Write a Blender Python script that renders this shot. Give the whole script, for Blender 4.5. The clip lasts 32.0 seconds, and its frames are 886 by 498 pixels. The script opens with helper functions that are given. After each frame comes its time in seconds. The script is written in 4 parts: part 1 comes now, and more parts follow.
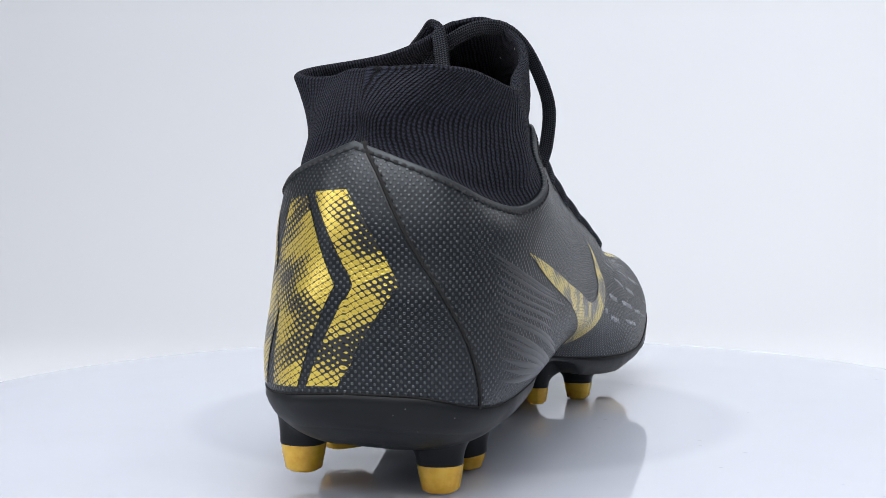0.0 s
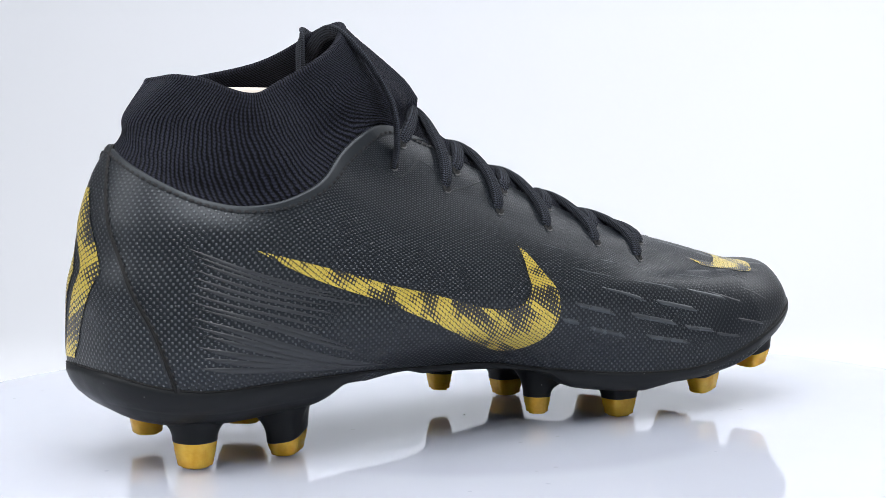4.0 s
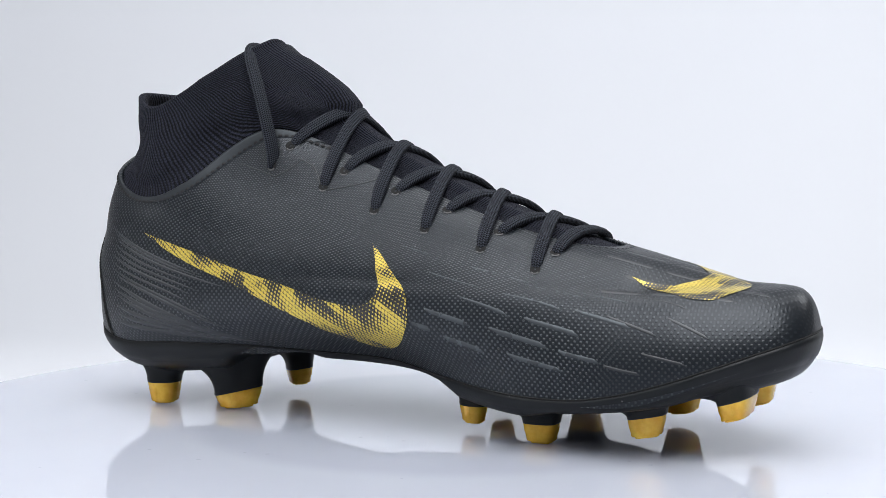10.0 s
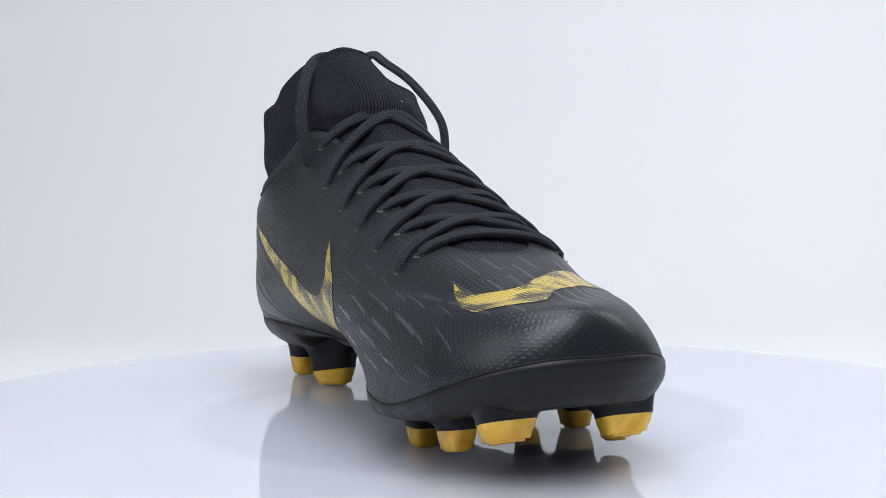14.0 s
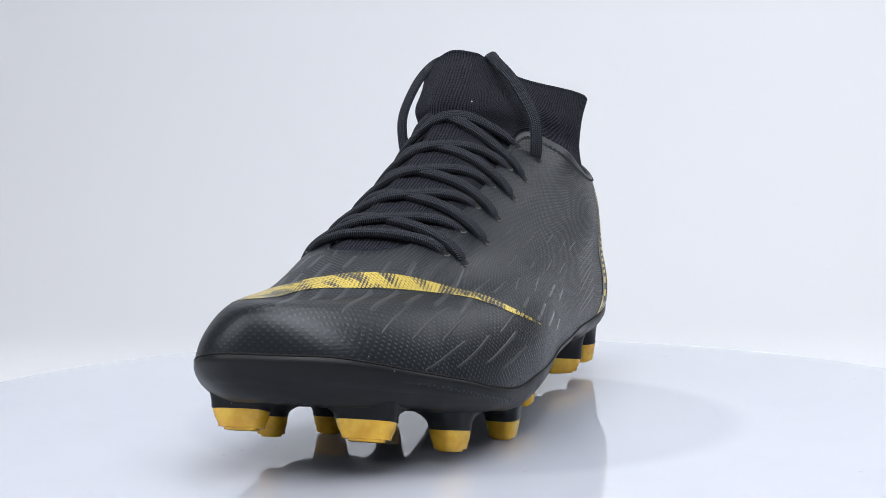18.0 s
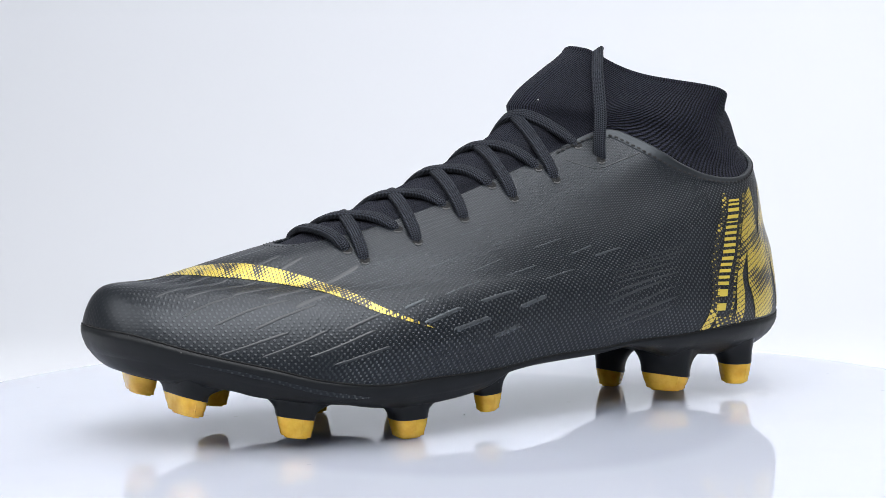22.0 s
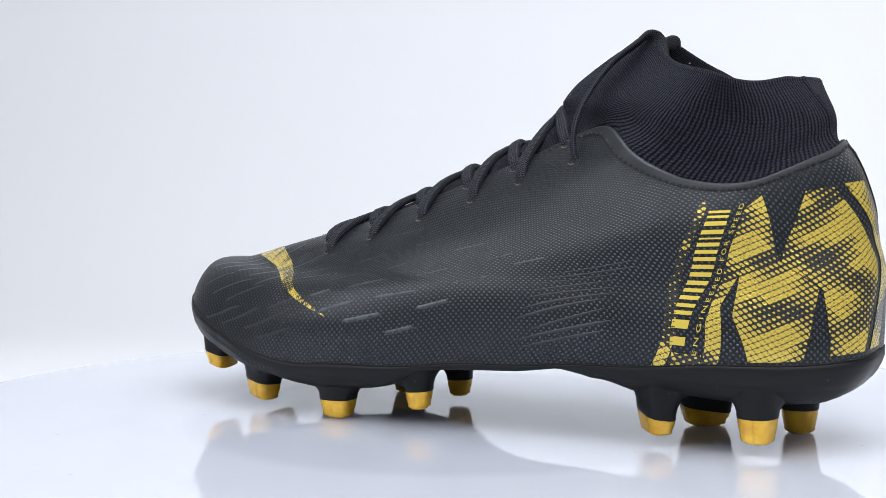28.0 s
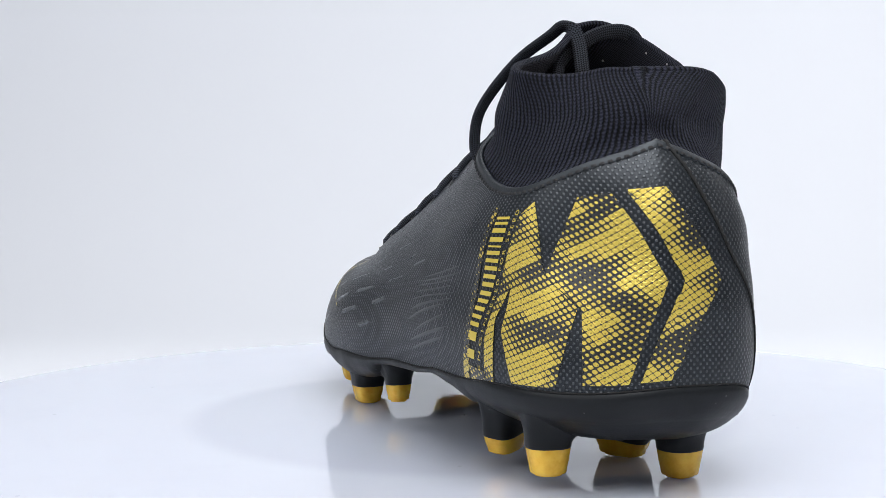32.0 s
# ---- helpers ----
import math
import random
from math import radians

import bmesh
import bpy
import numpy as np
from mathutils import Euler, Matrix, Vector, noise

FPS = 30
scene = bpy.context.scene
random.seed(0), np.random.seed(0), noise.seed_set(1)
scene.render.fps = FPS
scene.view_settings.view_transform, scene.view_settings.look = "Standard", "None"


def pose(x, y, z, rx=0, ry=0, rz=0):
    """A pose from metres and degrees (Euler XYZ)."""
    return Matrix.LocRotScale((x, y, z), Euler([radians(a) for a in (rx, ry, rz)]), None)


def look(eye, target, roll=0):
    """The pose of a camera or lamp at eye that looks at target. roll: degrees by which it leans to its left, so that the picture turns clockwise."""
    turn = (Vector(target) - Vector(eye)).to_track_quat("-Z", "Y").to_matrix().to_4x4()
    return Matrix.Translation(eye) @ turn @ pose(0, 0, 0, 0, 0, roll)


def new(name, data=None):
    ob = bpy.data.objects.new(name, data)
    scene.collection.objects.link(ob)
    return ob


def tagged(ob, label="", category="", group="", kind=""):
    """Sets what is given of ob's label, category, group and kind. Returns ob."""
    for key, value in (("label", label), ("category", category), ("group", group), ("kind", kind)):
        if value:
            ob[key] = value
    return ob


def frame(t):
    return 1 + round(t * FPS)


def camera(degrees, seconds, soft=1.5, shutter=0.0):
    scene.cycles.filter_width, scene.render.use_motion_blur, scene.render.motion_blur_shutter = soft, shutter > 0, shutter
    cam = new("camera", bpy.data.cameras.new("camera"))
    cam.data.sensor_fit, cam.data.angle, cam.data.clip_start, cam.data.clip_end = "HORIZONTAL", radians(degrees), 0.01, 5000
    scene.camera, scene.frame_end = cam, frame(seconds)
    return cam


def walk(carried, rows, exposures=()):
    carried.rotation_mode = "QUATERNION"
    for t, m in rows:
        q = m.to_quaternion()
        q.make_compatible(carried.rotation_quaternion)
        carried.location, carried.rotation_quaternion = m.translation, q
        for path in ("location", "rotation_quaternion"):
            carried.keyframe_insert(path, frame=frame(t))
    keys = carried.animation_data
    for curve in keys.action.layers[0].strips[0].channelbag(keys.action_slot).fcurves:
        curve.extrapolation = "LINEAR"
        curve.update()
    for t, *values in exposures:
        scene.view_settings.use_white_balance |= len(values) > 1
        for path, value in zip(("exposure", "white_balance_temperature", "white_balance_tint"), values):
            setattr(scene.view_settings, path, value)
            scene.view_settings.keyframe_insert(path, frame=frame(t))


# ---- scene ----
from mathutils.bvhtree import BVHTree

# ---- camera: it stands still before the turning table ----
cam = camera(34.99, 32.0, soft=0.8)
EYE = (-0.00717, -0.5, 0.0928)
HOLD = look(EYE, (EYE[0], EYE[1] + math.cos(radians(3.797)), EYE[2] - math.sin(radians(3.797))), -0.413)
walk(cam, [(0.0, HOLD), (32.0, HOLD)], [(0.0, -0.13), (2.0, 0.12), (3.0, 0.12), (7.0, 0.07), (9.0, 0.02), (10.0, -0.07), (12.0, -0.10), (14.0, -0.13), (16.5, -0.17), (18.0, -0.13), (20.0, 0.02), (23.0, 0.05), (28.0, 0.05), (30.0, 0.10), (31.0, 0.10), (32.0, -0.03)])

# ---- light ----
world = bpy.data.worlds.new("studio")
scene.world = world
world.use_nodes = True
wb = world.node_tree.nodes["Background"]
wb.inputs[0].default_value = (0.935, 0.945, 1.0, 1)
wb.inputs[1].default_value = 0.17


def softbox(name, eye, target, sx, sy, power, tint=(0.955, 0.965, 1.0)):
    data = bpy.data.lights.new(name, "AREA")
    data.shape, data.size, data.size_y, data.energy, data.color = "RECTANGLE", sx, sy, power, tint
    ob = new(name, data)
    ob.matrix_world = look(eye, target)
    return ob


softbox("softbox_overhead", (0.05, 0.05, 1.0), (0, 0, 0), 0.9, 0.7, 7.0)
softbox("softbox_right", (1.0, 0.6, 0.85), (0.10, 1.2, 0.45), 0.7, 0.7, 6.7)
softbox("softbox_left", (-0.95, -0.35, 0.65), (0, 0, 0.05), 0.7, 0.7, 4.6)
softbox("softbox_front", (0.04, -0.72, 1.10), (0, 0, 0.05), 1.5, 0.8, 23.3)


# ---- small tools ----
def mat(name, colour, rough=0.5, metal=0.0, **more):
    m = bpy.data.materials.new(name)
    m.use_nodes = True
    b = m.node_tree.nodes["Principled BSDF"]
    b.inputs["Base Color"].default_value = (*colour, 1)
    b.inputs["Roughness"].default_value = rough
    b.inputs["Metallic"].default_value = metal
    for k, v in more.items():
        b.inputs[k.replace("_", " ")].default_value = v
    return m


def mesh_of(name, verts, faces, material, smooth=True, uv=None, wrap=0.0):
    me = bpy.data.meshes.new(name)
    me.from_pydata([tuple(map(float, v)) for v in verts], [], faces)
    me.materials.append(material)
    if smooth:
        me.polygons.foreach_set("use_smooth", [True] * len(me.polygons))
    if uv is not None:
        layer = me.uv_layers.new(name="UVMap")
        idx = np.zeros(len(me.loops), int)
        me.loops.foreach_get("vertex_index", idx)
        co = np.asarray(uv, float)[idx]
        if wrap:
            quad = co.reshape(-1, 4, 2)
            far = (quad[:, :, 0].max(1) - quad[:, :, 0].min(1)) > wrap
            quad[:, :, 0] = np.where(far[:, None] & (quad[:, :, 0] < 0), quad[:, :, 0].max(1)[:, None] + .001, quad[:, :, 0])
        layer.data.foreach_set("uv", co.ravel())
    me.update()
    return me


def part(name, me, parent, label=""):
    ob = new(name, me)
    ob.parent = parent
    if label:
        ob["label"] = label
    return ob


def grid_faces(rows, cols, closed=False):
    out = []
    for r in range(rows - 1):
        for c in range(cols if closed else cols - 1):
            d = (c + 1) % cols
            out.append((r * cols + c, r * cols + d, (r + 1) * cols + d, (r + 1) * cols + c))
    return out


def flip(faces):
    return [tuple(reversed(f)) for f in faces]


# ---- the boot's outer form ----
def spline(xs, ys, x):
    """Smooth curve through the knots (xs, ys); ys may have several columns."""
    xs, ys, x = np.asarray(xs, float), np.asarray(ys, float), np.asarray(x, float)
    d = np.diff(ys, axis=0) / np.diff(xs).reshape(-1, *[1] * (ys.ndim - 1))
    m = np.concatenate([d[:1], (d[1:] + d[:-1]) / 2, d[-1:]])
    i = np.clip(np.searchsorted(xs, x) - 1, 0, len(xs) - 2)
    h = (xs[i + 1] - xs[i])
    u = np.clip((x - xs[i]) / h, 0, 1)
    if ys.ndim > 1:
        u, h = u[..., None], h[..., None]
    return ((2 * u**3 - 3 * u**2 + 1) * ys[i] + (u**3 - 2 * u**2 + u) * h * m[i]
            + (3 * u**2 - 2 * u**3) * ys[i + 1] + (u**3 - u**2) * h * m[i + 1])


V_KNOTS = [0, .1, .2, .3, .4, .5, .6, .7, .8, .9, 1]
BACK_X = [-0.1426, -0.1441, -0.1445, -0.1446, -0.1428, -0.1419, -0.1397, -0.1367, -0.1320, -0.1289, -0.1207]
BACK_Z = [0.0240, 0.0340, 0.0460, 0.0560, 0.0650, 0.0740, 0.0820, 0.0900, 0.0984, 0.1064, 0.1163]
FRONT_X = [0.1267, 0.1284, 0.1236, 0.1074, 0.0849, 0.0576, 0.0284, -0.0001, -0.0284, -0.0412, -0.0632]
FRONT_Z = [0.0401, 0.0462, 0.0559, 0.0556, 0.0592, 0.0648, 0.0743, 0.0866, 0.1014, 0.1156, 0.1326]
DIP_X = [-0.1480, -0.1390, -0.1250, -0.0990, -0.0752, -0.0520, -0.0330, -0.0130, 0.0070, 0.0290, 0.0500, 0.0730, 0.0880, 0.1034, 0.1200, 0.1310]
DIP_Z = [0.0185, 0.0172, 0.0172, 0.0202, 0.0217, 0.0241, 0.0238, 0.0228, 0.0197, 0.0173, 0.0164, 0.0166, 0.0193, 0.0218, 0.0254, 0.0287]
S_KNOTS = [0, .12, .28, .48, .68, .86, 1]
W_KNOTS = [0, .12, .28, .48, .68, .84, 1]
# half widths, lateral and medial: rows from the sole up, along each from heel to toe
LAT = [
    [0.0505, 0.0400, 0.0265, 0.0150, 0.0325, 0.0395, 0.0455],
    [0.0553, 0.0482, 0.0391, 0.0326, 0.0351, 0.0386, 0.0431],
    [0.0560, 0.0495, 0.0419, 0.0347, 0.0332, 0.0295, 0.0335],
    [0.0553, 0.0490, 0.0407, 0.0333, 0.0289, 0.0247, 0.0176],
    [0.0530, 0.0401, 0.0402, 0.0306, 0.0247, 0.0188, 0.0098],
    [0.0398, 0.0404, 0.0401, 0.0301, 0.0258, 0.0183, 0.0113],
    [0.0428, 0.0399, 0.0384, 0.0313, 0.0311, 0.0245, 0.0177],
]
MED = [
    [0.0399, 0.0458, 0.0446, 0.0484, 0.0584, 0.0716, 0.0757],
    [0.0416, 0.0492, 0.0475, 0.0492, 0.0595, 0.0605, 0.0570],
    [0.0338, 0.0461, 0.0455, 0.0452, 0.0485, 0.0476, 0.0427],
    [0.0266, 0.0413, 0.0432, 0.0406, 0.0409, 0.0405, 0.0359],
    [0.0261, 0.0355, 0.0360, 0.0354, 0.0330, 0.0317, 0.0272],
    [0.0125, 0.0270, 0.0310, 0.0352, 0.0268, 0.0214, 0.0144],
    [0.0054, 0.0174, 0.0322, 0.0321, 0.0228, 0.0104, -0.0032],
]
FRONT_Y = [-0.0287, -0.0119]
SAG = [0.0104, 0.0090, 0.0053, 0.0059, 0.0058, 0.0063]
BLUNT_BACK = [0.675, 0.623, 0.637, 0.785, 0.935, 1.080, 0.480]
BLUNT_FRONT = [0.890, 0.751, 1.196, 0.600, 0.360, 0.549, 0.481]


def surface(phi, v):
    """Point of the boot's outer skin; phi runs 0 heel, pi toe on the lateral side, and on to 2 pi on the medial side; v runs from the welt up to the collar's rim."""
    phi, v = np.broadcast_arrays(np.mod(np.asarray(phi, float), 2 * np.pi), np.asarray(v, float))
    s = (1 - np.cos(phi)) / 2
    bx, bz, fx, fz = (spline(V_KNOTS, k, v) for k in (BACK_X, BACK_Z, FRONT_X, FRONT_Z))
    x, z = bx + (fx - bx) * s, bz + (fz - bz) * s
    low = np.clip(1 - v / .5, 0, 1) ** 2
    z0 = BACK_Z[0] + (FRONT_Z[0] - BACK_Z[0]) * s
    z = z + low * (spline(DIP_X, DIP_Z, np.clip(x, -.148, .131)) - z0)
    top = np.clip((v - .72) / .28, 0, 1) ** 2
    x = x - .0023 * np.clip((v - .82) / .18, 0, 1) ** 1.5 * np.exp(-(((phi + np.pi) % (2 * np.pi) - np.pi - .30) / .50) ** 2)
    kn = [0, .25, .5, .75, 1]
    z = z - top * np.where(phi <= np.pi, spline(kn, [0, *SAG[:3], 0], s), spline(kn, [0, *SAG[3:], 0], s))
    fy = FRONT_Y[0] + (FRONT_Y[1] - FRONT_Y[0]) * v
    yc = fy * np.clip(s*1.15,0,1)
    rim = np.abs(np.sin(phi)) ** (spline(W_KNOTS,BLUNT_BACK,v)*np.clip(1-s,0,1)+spline(W_KNOTS,BLUNT_FRONT,v)*np.clip(s,0,1))
    def table(T):
        rows = np.stack([spline(S_KNOTS, np.asarray(T[i]), s) for i in range(7)])
        i = np.clip(np.searchsorted(W_KNOTS, v) - 1, 0, 5)
        d = [(rows[k + 1] - rows[k]) / (W_KNOTS[k + 1] - W_KNOTS[k]) for k in range(6)]
        m = np.stack([d[0], *[(d[k] + d[k + 1]) / 2 for k in range(5)], d[5]])
        kn = np.array(W_KNOTS); h = kn[i + 1] - kn[i]; u = (v - kn[i]) / h
        g = lambda A, j: np.take_along_axis(A, j[None], 0)[0]
        return ((2*u**3-3*u**2+1)*g(rows,i)+(u**3-2*u**2+u)*h*g(m,i)+(3*u**2-2*u**3)*g(rows,i+1)+(u**3-u**2)*h*g(m,i+1))
    y = np.where(phi <= np.pi, yc - table(LAT) * rim, yc + table(MED) * rim)
    return np.stack([x, y, z], -1)


def skin(phi, v, lift=0.0):
    """Points lifted off the boot's outer form along its normal."""
    phi, v = np.broadcast_arrays(np.asarray(phi, float), np.asarray(v, float))
    p, e = surface(phi, v), 2e-3
    a = surface(phi + e, v) - surface(phi - e, v)
    b = surface(phi, np.clip(v + e, 0, 1)) - surface(phi, np.clip(v - e, 0, 1))
    n = np.cross(a, b)
    n /= np.linalg.norm(n, axis=-1, keepdims=True) + 1e-12
    return p + n * np.asarray(lift)[..., None] if np.ndim(lift) else p + n * lift


# the edge of the synthetic upper round collar and throat, and the line where it meets the sole
TOP = [(0, .783), (.14, .757), (.33, .705), (.54, .645), (.716, .597), (.85, .578), (1, .590), (1.2, .642), (1.5, .735), (1.79, .792), (2.04, .820),
       (2.2, .812), (2.36, .775), (2.46, .717), (2.52, .675), (2.58, .635), (2.62, .595), (2.66, .545), (2.72, .505), (2.85, .485), (3.1, .477), (3.3, .480),
       (3.42, .500), (3.5, .530), (3.58, .570), (3.65, .610), (3.73, .658), (3.86, .710), (4.0, .768), (4.12, .808), (4.25, .818), (4.44, .792), (4.7, .742),
       (4.92, .696), (5.1, .660), (5.3, .640), (5.43, .648), (5.58, .683), (5.72, .715), (5.92, .745), (6.1, .768), (6.2832, .783)]
BITE = [(0, .109), (.2, .103), (.45, .076), (.65, .057), (.85, .050), (1.1, .037), (1.25, .010), (1.5, .004), (1.9, .004), (2.08, .008), (2.2, .021),
        (2.36, .037), (2.51, .062), (2.7, .085), (3.0, .100), (3.2, .100), (3.45, .100), (3.73, .077), (3.9, .060), (4.1, .038), (4.25, .022), (4.4, .025),
        (4.6, .012), (4.8, .004), (4.96, .004), (5.09, .021), (5.26, .046), (5.44, .071), (5.61, .086), (5.93, .100), (6.2832, .109)]


def top_edge(phi):
    return spline([k for k, _ in TOP], [w for _, w in TOP], np.mod(phi, 2 * np.pi))


def bite_edge(phi):
    return spline([k for k, _ in BITE], [w for _, w in BITE], np.mod(phi, 2 * np.pi))



GV, GP = np.linspace(0, 1, 101), np.linspace(0, 2 * np.pi, 721)
GRID = surface(GP[None], GV[:, None])
RISE = np.concatenate([np.zeros((1, 721)), np.cumsum(np.linalg.norm(np.diff(GRID, axis=0), axis=2), axis=0)])
STEP = np.linalg.norm(np.diff(GRID, axis=1), axis=2)
SPAN = np.concatenate([np.zeros((101, 1)), np.cumsum(STEP, axis=1)], axis=1)
SPAN[:, 361:] -= SPAN[:, -1:]


def sample(field, phi, v):
    a, b = np.clip(v * 100, 0, 99.999), np.clip(phi / (2 * np.pi) * 720, 0, 719.999)
    i, j = a.astype(int), b.astype(int)
    fa, fb = a - i, b - j
    k = np.where((j == 360), j, j + 1)
    return (field[i, j] * (1 - fa) + field[i + 1, j] * fa) * (1 - fb) + (field[i, k] * (1 - fa) + field[i + 1, k] * fa) * fb


def cloth(phi, v):
    """Metres round the boot from the back of the heel, lateral side positive, and metres up its side."""
    phi, v = np.broadcast_arrays(np.mod(np.asarray(phi, float), 2 * np.pi), np.asarray(v, float))
    return np.stack([sample(SPAN, phi, v), sample(RISE, phi, v)], -1)


def turn_to(u, v):
    """The phi at which that many metres round from the heel are reached, at height v."""
    out = []
    for a, b in zip(np.ravel(u), np.ravel(v)):
        k = min(int(b * 100), 99)
        row = SPAN[k] * (1 - (b * 100 - k)) + SPAN[k + 1] * (b * 100 - k)
        if a >= 0:
            out.append(np.interp(a, row[:361], GP[:361]))
        else:
            out.append(np.interp(a, row[361:], GP[361:]))
    return np.reshape(out, np.shape(u))


# ---- materials ----
def graph(m):
    return m.node_tree, m.node_tree.nodes["Principled BSDF"]


def calc(nt, op, a, b=None, c=None):
    n = nt.nodes.new("ShaderNodeMath")
    n.operation = op
    for k, s in enumerate((a, b, c)):
        if s is None:
            continue
        if isinstance(s, (int, float)):
            n.inputs[k].default_value = s
        else:
            nt.links.new(s, n.inputs[k])
    return n.outputs[0]


def ramp(nt, s, a, b, lo=0.0, hi=1.0, smooth=True):
    n = nt.nodes.new("ShaderNodeMapRange")
    n.interpolation_type = "SMOOTHSTEP" if smooth else "LINEAR"
    nt.links.new(s, n.inputs[0])
    for k, val in zip((1, 2, 3, 4), (a, b, lo, hi)):
        n.inputs[k].default_value = val
    return n.outputs[0]


def noise_of(nt, vec, scale, detail=2.0, rough=.5):
    n = nt.nodes.new("ShaderNodeTexNoise")
    n.inputs["Scale"].default_value, n.inputs["Detail"].default_value, n.inputs["Roughness"].default_value = scale, detail, rough
    nt.links.new(vec, n.inputs["Vector"])
    return n.outputs[0]


def mix(nt, f, a, b):
    n = nt.nodes.new("ShaderNodeMix")
    n.data_type = "RGBA"
    nt.links.new(f, n.inputs[0])
    for k, col in ((6, a), (7, b)):
        if isinstance(col, tuple):
            n.inputs[k].default_value = (*col, 1)
        else:
            nt.links.new(col, n.inputs[k])
    return n.outputs[2]


def bump(nt, b, h, dist, strength=1.0):
    n = nt.nodes.new("ShaderNodeBump")
    n.inputs["Strength"].default_value, n.inputs["Distance"].default_value = strength, dist
    nt.links.new(h, n.inputs["Height"])
    nt.links.new(n.outputs[0], b.inputs["Normal"])


def place(nt, kind="UV"):
    t = nt.nodes.new("ShaderNodeTexCoord")
    s = nt.nodes.new("ShaderNodeSeparateXYZ")
    nt.links.new(t.outputs[kind], s.inputs[0])
    return t.outputs[kind], s.outputs[0], s.outputs[1]


def wave(nt, s, pitch, phase=0.0):
    return calc(nt, "COSINE", calc(nt, "MULTIPLY_ADD", s, 2 * math.pi / pitch, phase))


def dimples(nt, u, v):
    return ramp(nt, calc(nt, "MULTIPLY", wave(nt, u, .0020), wave(nt, v, .0021)), .15, .85)


def dimples_all(nt, u, v):
    """The dimples of the upper: round the boot by its cloth, over the toe by length, width and height."""
    t = nt.nodes.new("ShaderNodeTexCoord")
    p, n = nt.nodes.new("ShaderNodeSeparateXYZ"), nt.nodes.new("ShaderNodeSeparateXYZ")
    nt.links.new(t.outputs["Object"], p.inputs[0])
    nt.links.new(t.outputs["Normal"], n.inputs[0])
    x, y, z = p.outputs[0], p.outputs[1], p.outputs[2]
    w = [calc(nt, "POWER", calc(nt, "ABSOLUTE", n.outputs[k]), 6.0) for k in range(3)]
    total = calc(nt, "ADD", calc(nt, "ADD", w[0], w[1]), w[2])
    pats = [calc(nt, "MULTIPLY", wave(nt, y, .0026), wave(nt, z, .0020)), calc(nt, "MULTIPLY", wave(nt, x, .0020), wave(nt, z, .0021)), calc(nt, "MULTIPLY", wave(nt, x, .0020), wave(nt, y, .0024))]
    sums = None
    for k in range(3):
        one = calc(nt, "MULTIPLY", ramp(nt, pats[k], .15, .85, 0, .14 if k == 0 else .42), calc(nt, "DIVIDE", w[k], total))
        sums = one if sums is None else calc(nt, "ADD", sums, one)
    f = ramp(nt, x, .060, .078)
    return calc(nt, "ADD", calc(nt, "MULTIPLY", sums, f), calc(nt, "MULTIPLY", dimples(nt, u, v), calc(nt, "SUBTRACT", 1.0, f)))


def specks(nt, vec, scale, cut):
    """Lint and dust: a few pale flecks."""
    n = nt.nodes.new("ShaderNodeTexVoronoi")
    n.inputs["Scale"].default_value = scale
    nt.links.new(vec, n.inputs["Vector"])
    w = nt.nodes.new("ShaderNodeSeparateColor")
    nt.links.new(n.outputs["Color"], w.inputs[0])
    return calc(nt, "MULTIPLY", calc(nt, "LESS_THAN", n.outputs["Distance"], .10), calc(nt, "GREATER_THAN", w.outputs[0], cut))


SYNTHETIC = mat("black_synthetic", (0.016, 0.017, 0.019), 0.42)
nt, b = graph(SYNTHETIC)
vec, u, v = place(nt)
obj, _, _ = place(nt, "Object")
dots = dimples_all(nt, u, v)
grain = noise_of(nt, obj, 2600, 2)
cloud = noise_of(nt, obj, 45, 3)
# some of the dots' highlight is put into the colour: lighter than the gaps
base = mix(nt, dots, (0.0048, 0.0066, 0.0090), (0.0098, 0.0126, 0.0156))
dust = calc(nt, "MULTIPLY", specks(nt, obj, 420, .90), .16)
nt.links.new(mix(nt, dust, base, (0.6, 0.6, 0.6)), b.inputs["Base Color"])
nt.links.new(calc(nt, "ADD", calc(nt, "MULTIPLY_ADD", dots, -.10, .360), calc(nt, "MULTIPLY_ADD", cloud, .14, -.05)), b.inputs["Roughness"])
rim_on = nt.nodes.new("ShaderNodeLayerWeight")
rim_on.inputs["Blend"].default_value = .5
fade = ramp(nt, rim_on.outputs["Facing"], .46, .90, 1.0, .34)
nt.links.new(calc(nt, "MULTIPLY", calc(nt, "MULTIPLY_ADD", dots, .70, .43), fade), b.inputs["Specular IOR Level"])
b.inputs["Specular Tint"].default_value = (.90, .95, 1.0, 1)
bump(nt, b, calc(nt, "ADD", dots, calc(nt, "MULTIPLY", grain, .10)), .00019, .95)

SMOOTH = mat("black_embossed_film", (0.0460, 0.0495, 0.0540), 0.3, Specular_IOR_Level=.5, Specular_Tint=(.82, .95, 1, 1))
nt, b = graph(SMOOTH)
obj, _, _ = place(nt, "Object")
bump(nt, b, noise_of(nt, obj, 1800, 2), .00003, .5)
nt.links.new(ramp(nt, noise_of(nt, obj, 160, 3), .2, .8, .24, .34), b.inputs["Roughness"])

STREAK = mat("black_streak_film", (0.0095, 0.0120, 0.0145), 0.3)
nt, b = graph(STREAK)
obj, _, _ = place(nt, "Object")
bump(nt, b, noise_of(nt, obj, 1500, 2), .00010, .8)

